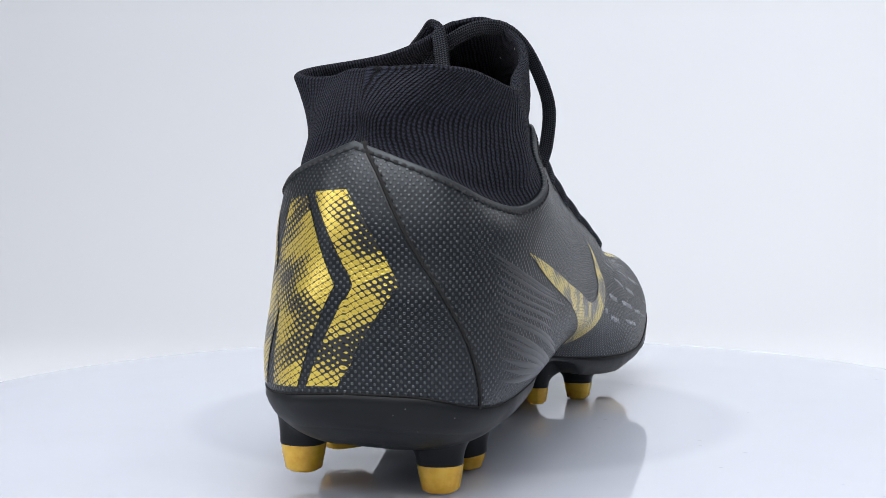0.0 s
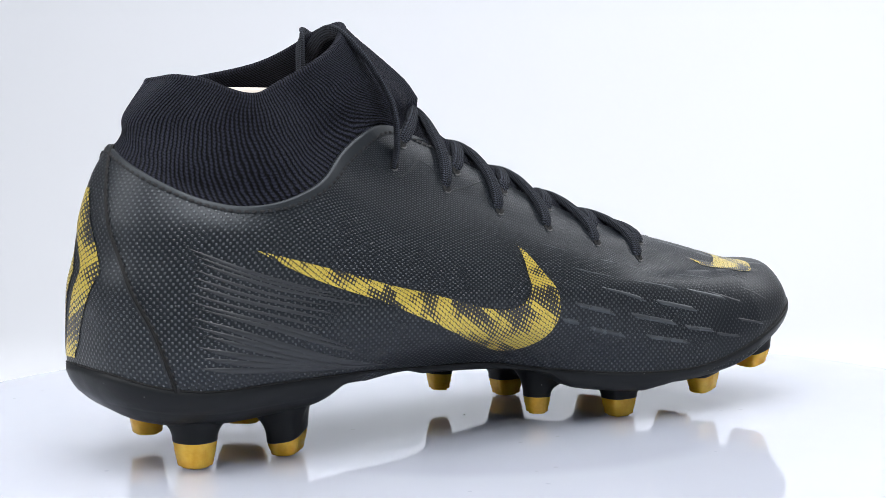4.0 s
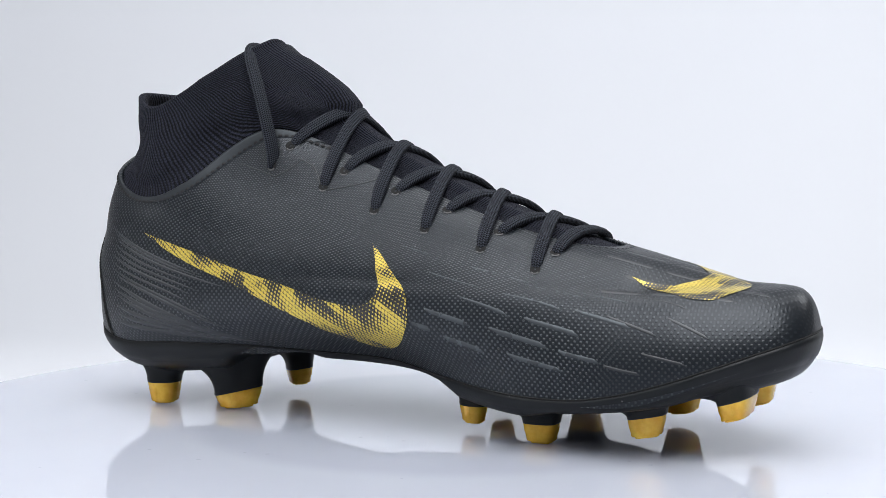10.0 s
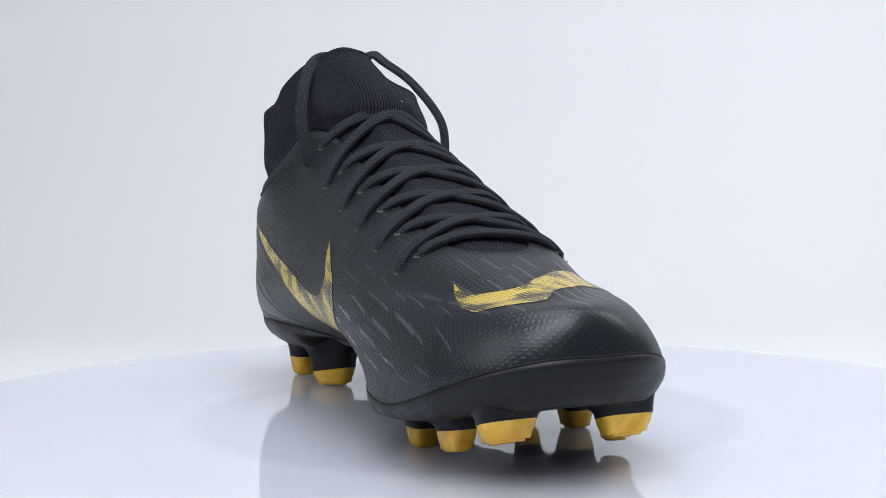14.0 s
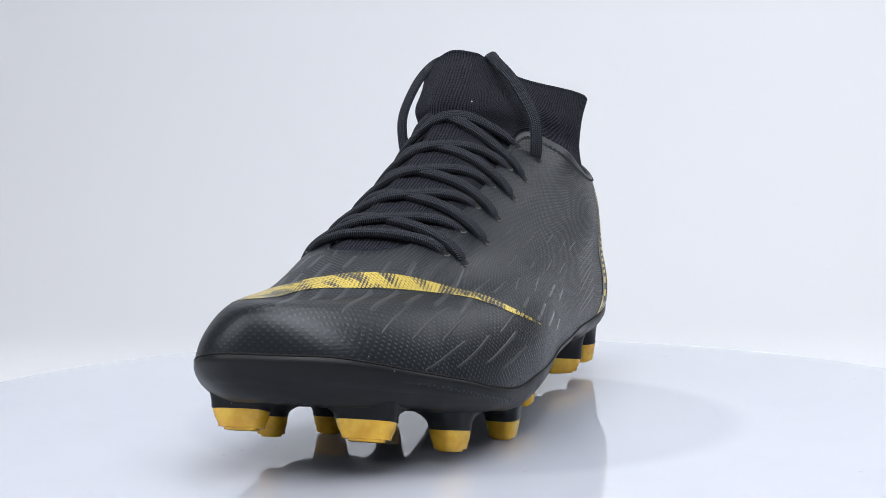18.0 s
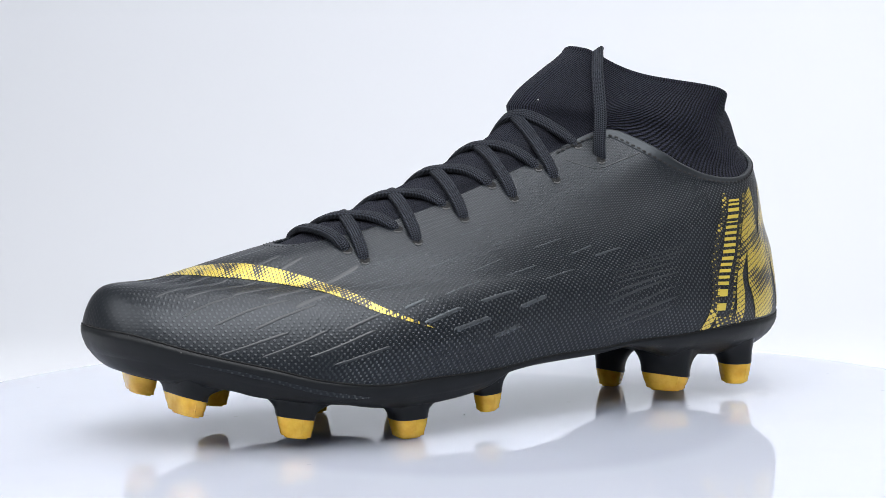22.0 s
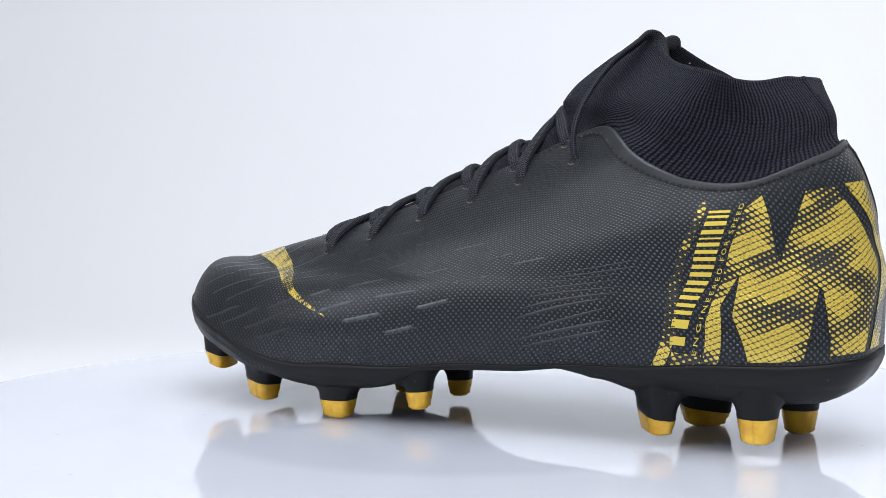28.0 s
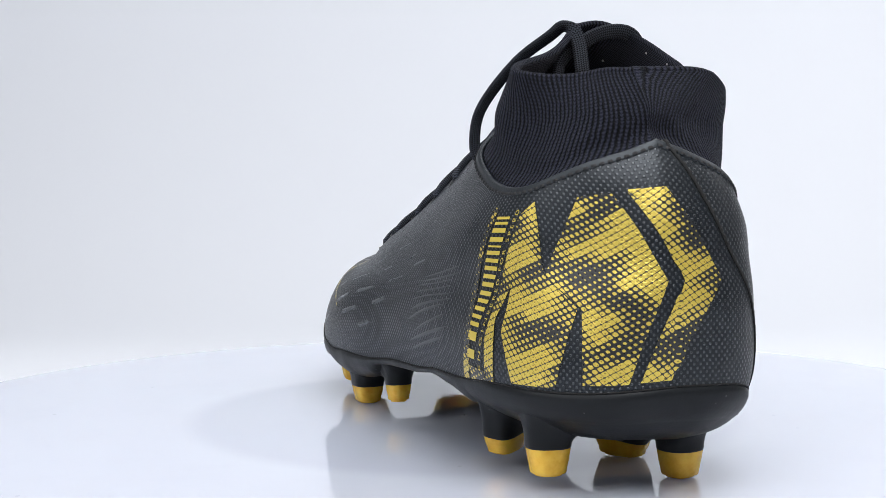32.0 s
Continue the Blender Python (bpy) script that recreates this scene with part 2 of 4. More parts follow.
RIB = mat("black_ribbed_film", (0.021, 0.024, 0.028), 0.34, Specular_IOR_Level=.5)
nt, b = graph(RIB)
obj, _, _ = place(nt, "Object")
bump(nt, b, noise_of(nt, obj, 1500, 2), .00006, .6)

KNIT = mat("black_knit", (0.012, 0.012, 0.016), 0.95)
nt, b = graph(KNIT)
vec, u, v = place(nt)
obj, _, _ = place(nt, "Object")
wob = calc(nt, "MULTIPLY", noise_of(nt, obj, 260, 3), .0011)
rib = calc(nt, "MULTIPLY_ADD", wave(nt, calc(nt, "ADD", u, wob), .00122, math.pi), .5, .5)
leg = calc(nt, "ABSOLUTE", calc(nt, "SUBTRACT", calc(nt, "FRACT", calc(nt, "MULTIPLY", calc(nt, "ADD", u, wob), 1 / .00122)), .5))
stitch = calc(nt, "MULTIPLY_ADD", wave(nt, calc(nt, "ADD", calc(nt, "MULTIPLY_ADD", leg, -.0012, v), wob), .00108), .5, .5)
loop = calc(nt, "MULTIPLY", calc(nt, "POWER", rib, .8), calc(nt, "MULTIPLY_ADD", stitch, .42, .58))
fluff = noise_of(nt, obj, 2400, 3, .7)
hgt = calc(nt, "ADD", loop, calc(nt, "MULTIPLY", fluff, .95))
# shadow between the loops is painted in: gaps go near black
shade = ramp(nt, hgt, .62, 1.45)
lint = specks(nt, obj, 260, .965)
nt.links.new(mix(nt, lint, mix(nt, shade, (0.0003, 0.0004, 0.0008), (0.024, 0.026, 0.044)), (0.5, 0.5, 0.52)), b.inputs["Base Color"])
b.inputs["Sheen Weight"].default_value = .04
b.inputs["Sheen Tint"].default_value = (.75, .82, 1, 1)
b.inputs["Specular IOR Level"].default_value = .16
bump(nt, b, hgt, .0008, 1.0)

LACE = mat("black_lace_weave", (0.012, 0.013, 0.018), 0.85)
nt, b = graph(LACE)
vec, u, v = place(nt)
obj, _, _ = place(nt, "Object")
side = calc(nt, "ABSOLUTE", calc(nt, "SUBTRACT", calc(nt, "FRACT", calc(nt, "MULTIPLY", v, 1 / .0013)), .5))
braid = wave(nt, calc(nt, "MULTIPLY_ADD", side, .0008, u), .00068)
cord = wave(nt, v, .0008)
hgt = calc(nt, "ADD", calc(nt, "ADD", calc(nt, "MULTIPLY", braid, .5), calc(nt, "MULTIPLY", cord, .35)), calc(nt, "MULTIPLY", noise_of(nt, obj, 2600, 2), .5))
nt.links.new(mix(nt, ramp(nt, hgt, -.6, 1.2), (0.0010, 0.0013, 0.0022), (0.060, 0.068, 0.088)), b.inputs["Base Color"])
b.inputs["Specular IOR Level"].default_value = .2
bump(nt, b, hgt, .00045, 1.0)

PLASTIC = mat("black_plastic", (0.013, 0.014, 0.015), 0.4)
nt, b = graph(PLASTIC)
obj, _, _ = place(nt, "Object")
nt.links.new(ramp(nt, noise_of(nt, obj, 70, 4), .25, .75, .34, .52), b.inputs["Roughness"])
b.inputs["Specular IOR Level"].default_value = .22
facing = nt.nodes.new("ShaderNodeTexCoord")
tilt = nt.nodes.new("ShaderNodeSeparateXYZ")
nt.links.new(facing.outputs["Normal"], tilt.inputs[0])
_, px, py = place(nt, "Object")
grip = calc(nt, "MULTIPLY", ramp(nt, calc(nt, "MULTIPLY", wave(nt, px, .0026), wave(nt, py, .0017)), .2, .8), ramp(nt, tilt.outputs[2], -.80, -.97))
bump(nt, b, calc(nt, "MULTIPLY_ADD", grip, 1.3, noise_of(nt, obj, 1500, 2)), .00006, .7)
nt.links.new(mix(nt, calc(nt, "MULTIPLY", specks(nt, obj, 420, .86), .14), (0.0078, 0.0092, 0.0106), (0.6, 0.6, 0.6)), b.inputs["Base Color"])

AMBER = mat("amber_plastic", (0.62, 0.36, 0.04), 0.28)
nt, b = graph(AMBER)
obj, _, _ = place(nt, "Object")
swirl = noise_of(nt, obj, 170, 4, .6)
nt.links.new(mix(nt, ramp(nt, swirl, .25, .75), (0.66, 0.350, 0.012), (0.90, 0.560, 0.048)), b.inputs["Base Color"])
b.inputs["Metallic"].default_value = .32
b.inputs["Subsurface Weight"].default_value = .5
b.inputs["Subsurface Radius"].default_value = (1, .55, .1)
b.inputs["Subsurface Scale"].default_value = .004
b.inputs["Roughness"].default_value = .22
b.inputs["Coat Weight"].default_value = .5
b.inputs["Coat Roughness"].default_value = .06


def print_of(name, pitch, tilt, patch, bias, drawn):
    """Gold film printed as a raster of dots that run together into solid patches."""
    m = mat(name, (0.5, 0.4, 0.1), 0.4)
    nt, b = graph(m)
    vec, u, v = place(nt)
    obj, _, _ = place(nt, "Object")
    c, s = math.cos(tilt), math.sin(tilt)
    a = calc(nt, "ADD", calc(nt, "MULTIPLY", u, c / pitch), calc(nt, "MULTIPLY", v, s / pitch))
    w = calc(nt, "ADD", calc(nt, "MULTIPLY", u, -s / pitch), calc(nt, "MULTIPLY", v, c / pitch))
    a = calc(nt, "ADD", a, calc(nt, "MULTIPLY", w, .35))
    fa = calc(nt, "ABSOLUTE", calc(nt, "SUBTRACT", calc(nt, "FRACT", a), .5))
    fw = calc(nt, "ABSOLUTE", calc(nt, "SUBTRACT", calc(nt, "FRACT", w), .5))
    d = calc(nt, "POWER", calc(nt, "ADD", calc(nt, "POWER", fa, 3.0), calc(nt, "POWER", fw, 3.0)), 1 / 3)
    cells = nt.nodes.new("ShaderNodeCombineXYZ")
    nt.links.new(calc(nt, "DIVIDE", calc(nt, "FLOOR", calc(nt, "MULTIPLY", a, .5)), drawn), cells.inputs[0])
    nt.links.new(calc(nt, "FLOOR", calc(nt, "MULTIPLY", w, .5)), cells.inputs[1])
    big = noise_of(nt, cells.outputs[0], 2 * pitch / patch, 1.0, .4)
    r = ramp(nt, big, bias - .17, bias, .13, .42, False)
    dot = ramp(nt, calc(nt, "SUBTRACT", r, d), -.03, .03)
    cell = calc(nt, "POWER", calc(nt, "ADD", calc(nt, "POWER", calc(nt, "MULTIPLY", fa, .93), 4.5), calc(nt, "POWER", fw, 4.5)), 1 / 4.5)
    solid = calc(nt, "GREATER_THAN", big, bias)
    mask = calc(nt, "MAXIMUM", dot, calc(nt, "MULTIPLY", solid, ramp(nt, cell, .425, .465, 1, 0)))
    dots = dimples(nt, u, v)
    ink = mix(nt, noise_of(nt, obj, 1800, 2), (0.58, 0.440, 0.066), (0.76, 0.595, 0.120))
    nt.links.new(mix(nt, mask, (0.0135, 0.0148, 0.0168), ink), b.inputs["Base Color"])
    nt.links.new(calc(nt, "MULTIPLY", mask, .5), b.inputs["Metallic"])
    b.inputs["Coat Weight"].default_value = .12
    b.inputs["Coat Roughness"].default_value = .35
    nt.links.new(calc(nt, "MULTIPLY_ADD", dots, -.06, .33), b.inputs["Roughness"])
    bump(nt, b, calc(nt, "ADD", dots, calc(nt, "MULTIPLY", noise_of(nt, obj, 2600, 2), .6)), .00008, .8)
    return m


GOLD_SIDE = print_of("gold_raster_side", .00135, radians(-34), .0080, .515, 1.4)
GOLD_TOE = print_of("gold_raster_toe", .00110, radians(76), .0070, .510, 1.3)
GOLD_HEEL = print_of("gold_raster_heel", .00165, radians(26), .013, .525, 1.6)
GOLD_DOTS = print_of("gold_raster_dots", .0019, radians(26), .012, .66, 1.0)
GOLD = mat("gold_print", (0.66, 0.51, 0.080), 0.38, 0.3)
BINDING = mat("black_binding", (0.0125, 0.0145, 0.0170), 0.42, Specular_Tint=(.86, .94, 1, 1))
nt, b = graph(BINDING)
obj, _, _ = place(nt, "Object")
bump(nt, b, noise_of(nt, obj, 1400, 3), .00010, .8)
nt.links.new(ramp(nt, noise_of(nt, obj, 60, 3), .3, .7, .40, .54), b.inputs["Roughness"])
BEIGE = mat("beige_board", (0.52, 0.47, 0.42), 0.8)
THREAD = mat("black_thread", (0.0045, 0.0045, 0.0055), 0.75)
HOLE = mat("eyelet_hole", (0.004, 0.004, 0.004), 0.9)
RIM = mat("pale_edge", (0.10, 0.10, 0.10), 0.6)

ACRYLIC = mat("white_acrylic", (0.52, 0.56, 0.65), 0.03)
nt, b = graph(ACRYLIC)
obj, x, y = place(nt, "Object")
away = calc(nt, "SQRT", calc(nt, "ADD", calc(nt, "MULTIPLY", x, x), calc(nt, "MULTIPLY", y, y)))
# the drum's shadow through the acrylic is painted in as a darker central disc
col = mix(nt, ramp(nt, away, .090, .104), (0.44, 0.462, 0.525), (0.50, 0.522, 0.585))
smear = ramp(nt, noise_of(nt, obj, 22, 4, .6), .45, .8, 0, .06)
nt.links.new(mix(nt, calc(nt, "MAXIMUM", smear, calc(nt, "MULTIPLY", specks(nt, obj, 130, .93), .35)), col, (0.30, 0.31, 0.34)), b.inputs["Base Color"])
nt.links.new(ramp(nt, noise_of(nt, obj, 40, 3), .4, .8, .02, .06), b.inputs["Roughness"])
b.inputs["IOR"].default_value = 1.6
b.inputs["Subsurface Weight"].default_value = 1.0
b.inputs["Subsurface Radius"].default_value = (1, 1, 1)
b.inputs["Subsurface Scale"].default_value = .035
PAPER = mat("white_backdrop", (0.745, 0.765, 0.80), 0.9)

# ---- setting: the sweep behind the table ----
prof = [(-0.62, -0.0805)] + [(0.9 + 0.5 * math.sin(a), 0.4195 - 0.5 * math.cos(a)) for a in np.linspace(0, math.pi / 2, 14)] + [(1.4, 1.9)]
pv = [(x, y, z) for y, z in prof for x in (-1.25, 1.25)]
tagged(new("backdrop", mesh_of("backdrop", pv, grid_faces(len(prof), 2), PAPER)), "seamless white paper sweep behind the turntable", "backdrop", "", "structure")


# ---- turntable ----
def lathe(profile, n=96):
    vs = [(r * math.cos(2 * math.pi * k / n), r * math.sin(2 * math.pi * k / n), z) for r, z in profile for k in range(n)]
    return vs, grid_faces(len(profile), n, True)


turntable = tagged(new("turntable"), "round glossy white acrylic turntable under the boot", "turntable")
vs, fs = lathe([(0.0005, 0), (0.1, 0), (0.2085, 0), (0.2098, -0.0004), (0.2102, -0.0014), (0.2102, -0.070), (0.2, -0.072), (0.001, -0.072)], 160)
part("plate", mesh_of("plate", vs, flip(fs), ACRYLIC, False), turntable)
vs, fs = lathe([(0.095, -0.072), (0.095, -0.074), (0.12, -0.076), (0.12, -0.08), (0.001, -0.08)], 96)
part("motor_base", mesh_of("motor_base", vs, flip(fs), ACRYLIC), turntable)

# ---- the boot ----
boot = tagged(new("football_boot"), "black and gold high-collar football boot with amber studs", "football boot")

PHI = np.linspace(0, 2 * np.pi, 721)[:-1]
COLS = len(PHI)


def shell(lo, hi, rows, lift):
    w = np.linspace(0, 1, rows)[:, None]
    vv = lo[None] + (hi - lo)[None] * w
    return skin(PHI[None], vv, lift), vv


# upper, with its folded edge turned inwards
lo, hi = np.maximum(bite_edge(PHI) - .03, 0), top_edge(PHI)
pts, vv = shell(lo, hi, 66, 0.0)
fold = [skin(PHI, hi + .002, -.0004), skin(PHI, hi + .001, -.0013), skin(PHI, hi - .03, -.0016)]
allv = np.concatenate([vv, [hi, hi, hi - .03]])
me = mesh_of("upper", np.concatenate([pts.reshape(-1, 3), *fold]), grid_faces(69, COLS, True), SYNTHETIC, True,
             cloth(np.broadcast_to(PHI, allv.shape), allv).reshape(-1, 2), .1)
part("upper", me, boot, "black dimpled synthetic upper")

# knit collar, with the tongue that runs down under the laces
ROWS = 46
base = hi - .05
one = np.ones_like(PHI)
w = np.linspace(0, 1, ROWS)[:, None]
vv = base[None] + (one - base)[None] * w
front = np.exp(-((PHI - np.pi) / .85) ** 2)[None]
step = np.clip((vv - .835) / .03, 0, 1)
lift = -.0012 + step * step * (3 - 2 * step) * front * .0042
tongue = np.exp(-((PHI - np.pi) / .60) ** 2)[None] * np.clip((vv - .50) / .04, 0, 1) * (1 - step)
lift = lift + .0017 * tongue
lift = lift + .0022 * np.exp(-((np.abs(PHI - np.pi) - .85) / .35) ** 2)[None] * np.exp(-((vv - .87) / .06) ** 2)
waist = np.exp(-((vv - (hi[None] + .05)) / .035) ** 2) * (1 - front)
lift = lift - .0010 * waist + .0006 * np.sin(PHI * 9)[None] * np.clip((vv - hi[None]) / .1, 0, 1)
folds = np.array([[noise.noise(Vector((p * 2.2 + 3 * w_, w_ * 7, .3))) for p in PHI[::8]] for w_ in np.linspace(.5, 1, 24)])
row = np.clip((vv - .5) / .5 * 23, 0, 22.99)
fold_at = np.stack([[np.interp(PHI[c], PHI[::8], folds[int(row[r, c])] * (1 - row[r, c] % 1) + folds[int(row[r, c]) + 1] * (row[r, c] % 1)) for c in range(0, COLS, 8)] for r in range(ROWS)])
fold_at = np.stack([np.interp(PHI, PHI[::8], fold_at[r]) for r in range(ROWS)])
lift = lift + .0007 * fold_at * np.clip((vv - hi[None]) / .08, 0, 1) * np.sin(PHI / 2)[None] ** .5
lift = np.where(vv < hi[None] + .01, -.0013 + .0013 * tongue, lift)
pts = skin(PHI[None], vv, lift)
kern = np.exp(-.5 * (np.arange(-60, 61) / 20) ** 2)
kern /= kern.sum()
wide = np.concatenate([pts[:, -60:], pts, pts[:, :60]], axis=1)
soft = np.stack([np.stack([np.convolve(wide[r, :, j], kern, "valid") for j in range(3)], -1) for r in range(ROWS)])
blend = (np.clip((vv - .90) / .08, 0, 1) * np.exp(-((PHI - np.pi) / 1.0) ** 2)[None])[..., None]
pts = pts * (1 - blend) + soft * blend


def outward_of(loop):
    """Level directions away from a closed loop, evened out along it."""
    d = np.roll(loop, -3, 0) - np.roll(loop, 3, 0)
    o = np.stack([-d[:, 1], d[:, 0], 0 * d[:, 0]], -1)
    o *= np.sign(((loop - loop.mean(0)) * o).sum())
    o /= np.linalg.norm(o, axis=1, keepdims=True) + 1e-12
    for _ in range(60):
        o = (np.roll(o, 1, 0) + 2 * o + np.roll(o, -1, 0)) / 4
    return o / (np.linalg.norm(o, axis=1, keepdims=True) + 1e-12)


out = outward_of(pts[-1])
rim = [pts[-1] - out * .0014 * (1 - math.cos(a)) + np.array([0, 0, .0014 * math.sin(a)]) for a in np.linspace(.4, math.pi, 6)]
down = [pts[r] - outward_of(pts[r]) * .0030 for r in (-3, -8, -14, -20, -28, -36)]
allv = np.concatenate([vv, [one + .004 * k for k in range(1, 7)], [one * (2.03 - k) for k in (.97, .9, .8, .7, .5, .3)]])
sheet = np.concatenate([pts, rim, down])
mid = sheet[34]
course = np.concatenate([[0], np.cumsum(np.linalg.norm(np.diff(mid, axis=0), axis=1))]) + .001
wale = np.concatenate([np.zeros((1, COLS)), np.cumsum(np.linalg.norm(np.diff(sheet, axis=0), axis=2), axis=0)])
wale -= wale[ROWS - 1]
course -= np.interp(np.pi, PHI, course)
own = np.concatenate([np.zeros((len(sheet), 1)), np.cumsum(np.linalg.norm(np.diff(sheet, axis=1), axis=2), axis=1)], axis=1)
own -= own[:, COLS // 2][:, None]
near = np.exp(-((PHI - np.pi) / .9) ** 2)[None]
uvs = np.stack([course[None] * (1 - near) + own * near, wale], -1)
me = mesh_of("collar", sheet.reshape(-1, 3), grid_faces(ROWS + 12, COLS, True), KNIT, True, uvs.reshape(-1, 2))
part("collar", me, boot, "black ribbed knit collar and tongue")

# sole plate: a wall that rounds under into the bottom sheet
hi_b = np.maximum(bite_edge(PHI), .003)
head = skin(PHI, hi_b, .0004)
BOTTOM_X = [-.15, -.131, -.107, -.093, -.080, -.0715, -.066, -.0592, -.050, -.042, -.02, .0013, .0195, .052, .0645, .0892, .0962, .112, .118, .13]
BOTTOM_Z = [.0145, .0138, .0130, .0143, .0163, .0190, .0210, .0224, .0226, .0224, .0216, .0200, .0152, .0130, .0138, .0174, .0196, .0222, .0236, .0260]


def bottom(x, y):
    """Height of the sole's underside; the heel tilts up towards its medial edge, and a flange joins the medial studs."""
    ramp = lambda k, a, b: np.clip((k - a) / (b - a), 0, 1)
    flange = np.maximum(ramp(y, .002, .014) * ramp(x, .004, .010) * ramp(x, .062, .042), ramp(y, -.018, -.028) * ramp(x, .008, .016) * ramp(x, .052, .042))
    wing = ramp(y, .002, .012) * ramp(x, -.082, -.074) * ramp(x, -.050, -.060)
    waist = ramp(y, -.022, -.032) * ramp(x, -.084, -.074) * ramp(x, -.040, -.052)
    return spline(BOTTOM_X, BOTTOM_Z, x) + .08 * np.maximum(y + .008, 0) * ramp(x, -.035, -.065) - .0026 * flange - .0034 * wing + .0042 * waist


tang = np.roll(head, -2, 0) - np.roll(head, 2, 0)
inward = np.stack([tang[:, 1], -tang[:, 0]], -1)
inward /= np.linalg.norm(inward, axis=1, keepdims=True)
if ((head[:, :2] - head[:, :2].mean(0)) * inward).sum() > 0:
    inward = -inward
for _ in range(40):
    inward = (np.roll(inward, 1, 0) + inward * 2 + np.roll(inward, -1, 0)) / 4
tall = np.maximum(head[:, 2] - bottom(head[:, 0], head[:, 1]), .0012)
heel_end = np.clip((-.03 - head[:, 0]) / .03, 0, 1)
toe_end = np.clip((head[:, 0] - .085) / .03, 0, 1) * np.clip((-.025 - head[:, 1]) / .02, 0, 1)
toe_in = np.clip((head[:, 0] - .085) / .03, 0, 1) * np.clip((head[:, 1] + .02) / .02, 0, 1)
tuck = 1 - .10 * np.maximum(heel_end, toe_end)
inset = np.minimum(.0138 + .0080 * heel_end, (.88 + .60 * heel_end + .45 * toe_end - .30 * toe_in) * tall)
loops = []
for deg in (-8, 0, 8, 16, 24, 31, 33, 35, 42, 50, 58, 66, 74, 82, 90):
    q = math.radians(max(deg, 0))
    step = .00025 if 0 < deg < 33 else 0.0
    xy = head[:, :2] + inward * (inset * (1 - math.cos(q)) ** tuck - step * np.clip(tall / .008 - .6, 0, 1))[:, None]
    z = head[:, 2] - (head[:, 2] - bottom(head[:, 0] + inward[:, 0] * inset, head[:, 1] + inward[:, 1] * inset)) * math.sin(q)
    loops.append(np.concatenate([xy, z[:, None]], 1))
loops[0] = skin(PHI, hi_b + .003, -.0004)
last = loops[-1]
axis = np.stack([last[:, 0], spline([-.15, -.05, 0, .05, .13], [0, -.004, -.006, -.01, -.023], last[:, 0]), 0 * last[:, 0]], -1)
axis[:, 2] = bottom(axis[:, 0], axis[:, 1])
loops += [last + (axis - last) * k for k in (.12, .4, .7, .98)]
part("sole_plate", mesh_of("sole_plate", np.concatenate(loops), flip(grid_faces(len(loops), COLS, True)), PLASTIC), boot, "matt black moulded sole plate")


def block(levels, n=40, turn=0.0, power=3.0):
    """A stack of rounded outlines: (centre x, y, z, half length, half width)."""
    vs = []
    for x, y, z, a, b in levels:
        for k in range(n):
            q = 2 * math.pi * k / n
            c, s = math.cos(q), math.sin(q)
            r = (abs(c) ** power + abs(s) ** power) ** (-1 / power)
            p, w = a * r * c, b * r * s
            vs.append((x + p * math.cos(turn) - w * math.sin(turn), y + p * math.sin(turn) + w * math.cos(turn), z))
    fs = grid_faces(len(levels), n, True)
    fs += [tuple(range(n - 1, -1, -1)), tuple(range((len(levels) - 1) * n, len(levels) * n))]
    return vs, fs


# x, y, tip height, half length, half width, turn, slope of the tip, height of the amber cap, slope of the cap's upper edge
STUDS = [(-.1157, -.0184, .0003, .0061, .0064, 13, 0, .0082, 0), (-.0834, -.0178, .0003, .0086, .0051, 40, .05, .0062, .16), (-.1124, .0222, .0038, .0059, .0063, -14, 0, .0082, 0), (-.0788, .0196, .0038, .0088, .0048, -52, .05, .0062, .10),
         (.0138, -.0240, .0024, .0047, .0042, 0, -.05, .0063, 0), (.0424, -.0354, 0, .0057, .0051, 0, 0, .0067, 0), (.0792, -.0415, .0056, .0060, .0048, 8, .15, .0067, .03), (.1067, -.0394, .0128, .0084, .0050, 84, .28, .0062, .04),
         (.0058, .0229, .0055, .0047, .0044, 0, -.08, .0064, 0), (.0384, .0233, .0002, .0060, .0054, 0, 0, .0067, 0), (.0760, .0156, .0031, .0061, .0053, -21, .15, .0068, .03), (.1065, -.0008, .0112, .0088, .0047, -84, .28, .0062, .04)]


def crisp(me, deg):
    me.set_sharp_from_angle(angle=radians(deg))
    return me


SOLE = BVHTree.FromPolygons([tuple(p) for p in np.concatenate(loops)], grid_faces(len(loops), COLS, True))


def underside(px, py, cx, cy):
    """Where the sole lies over a point; past its edge, the last place inside."""
    for k in (1, .9, .8, .7, .6, .5, .3, .1):
        hit = SOLE.ray_cast(Vector((cx + (px - cx) * k, cy + (py - cy) * k, -.01)), Vector((0, 0, 1)))[0]
        if hit is not None:
            return cx + (px - cx) * k, cy + (py - cy) * k, hit.z
    return px, py, .02


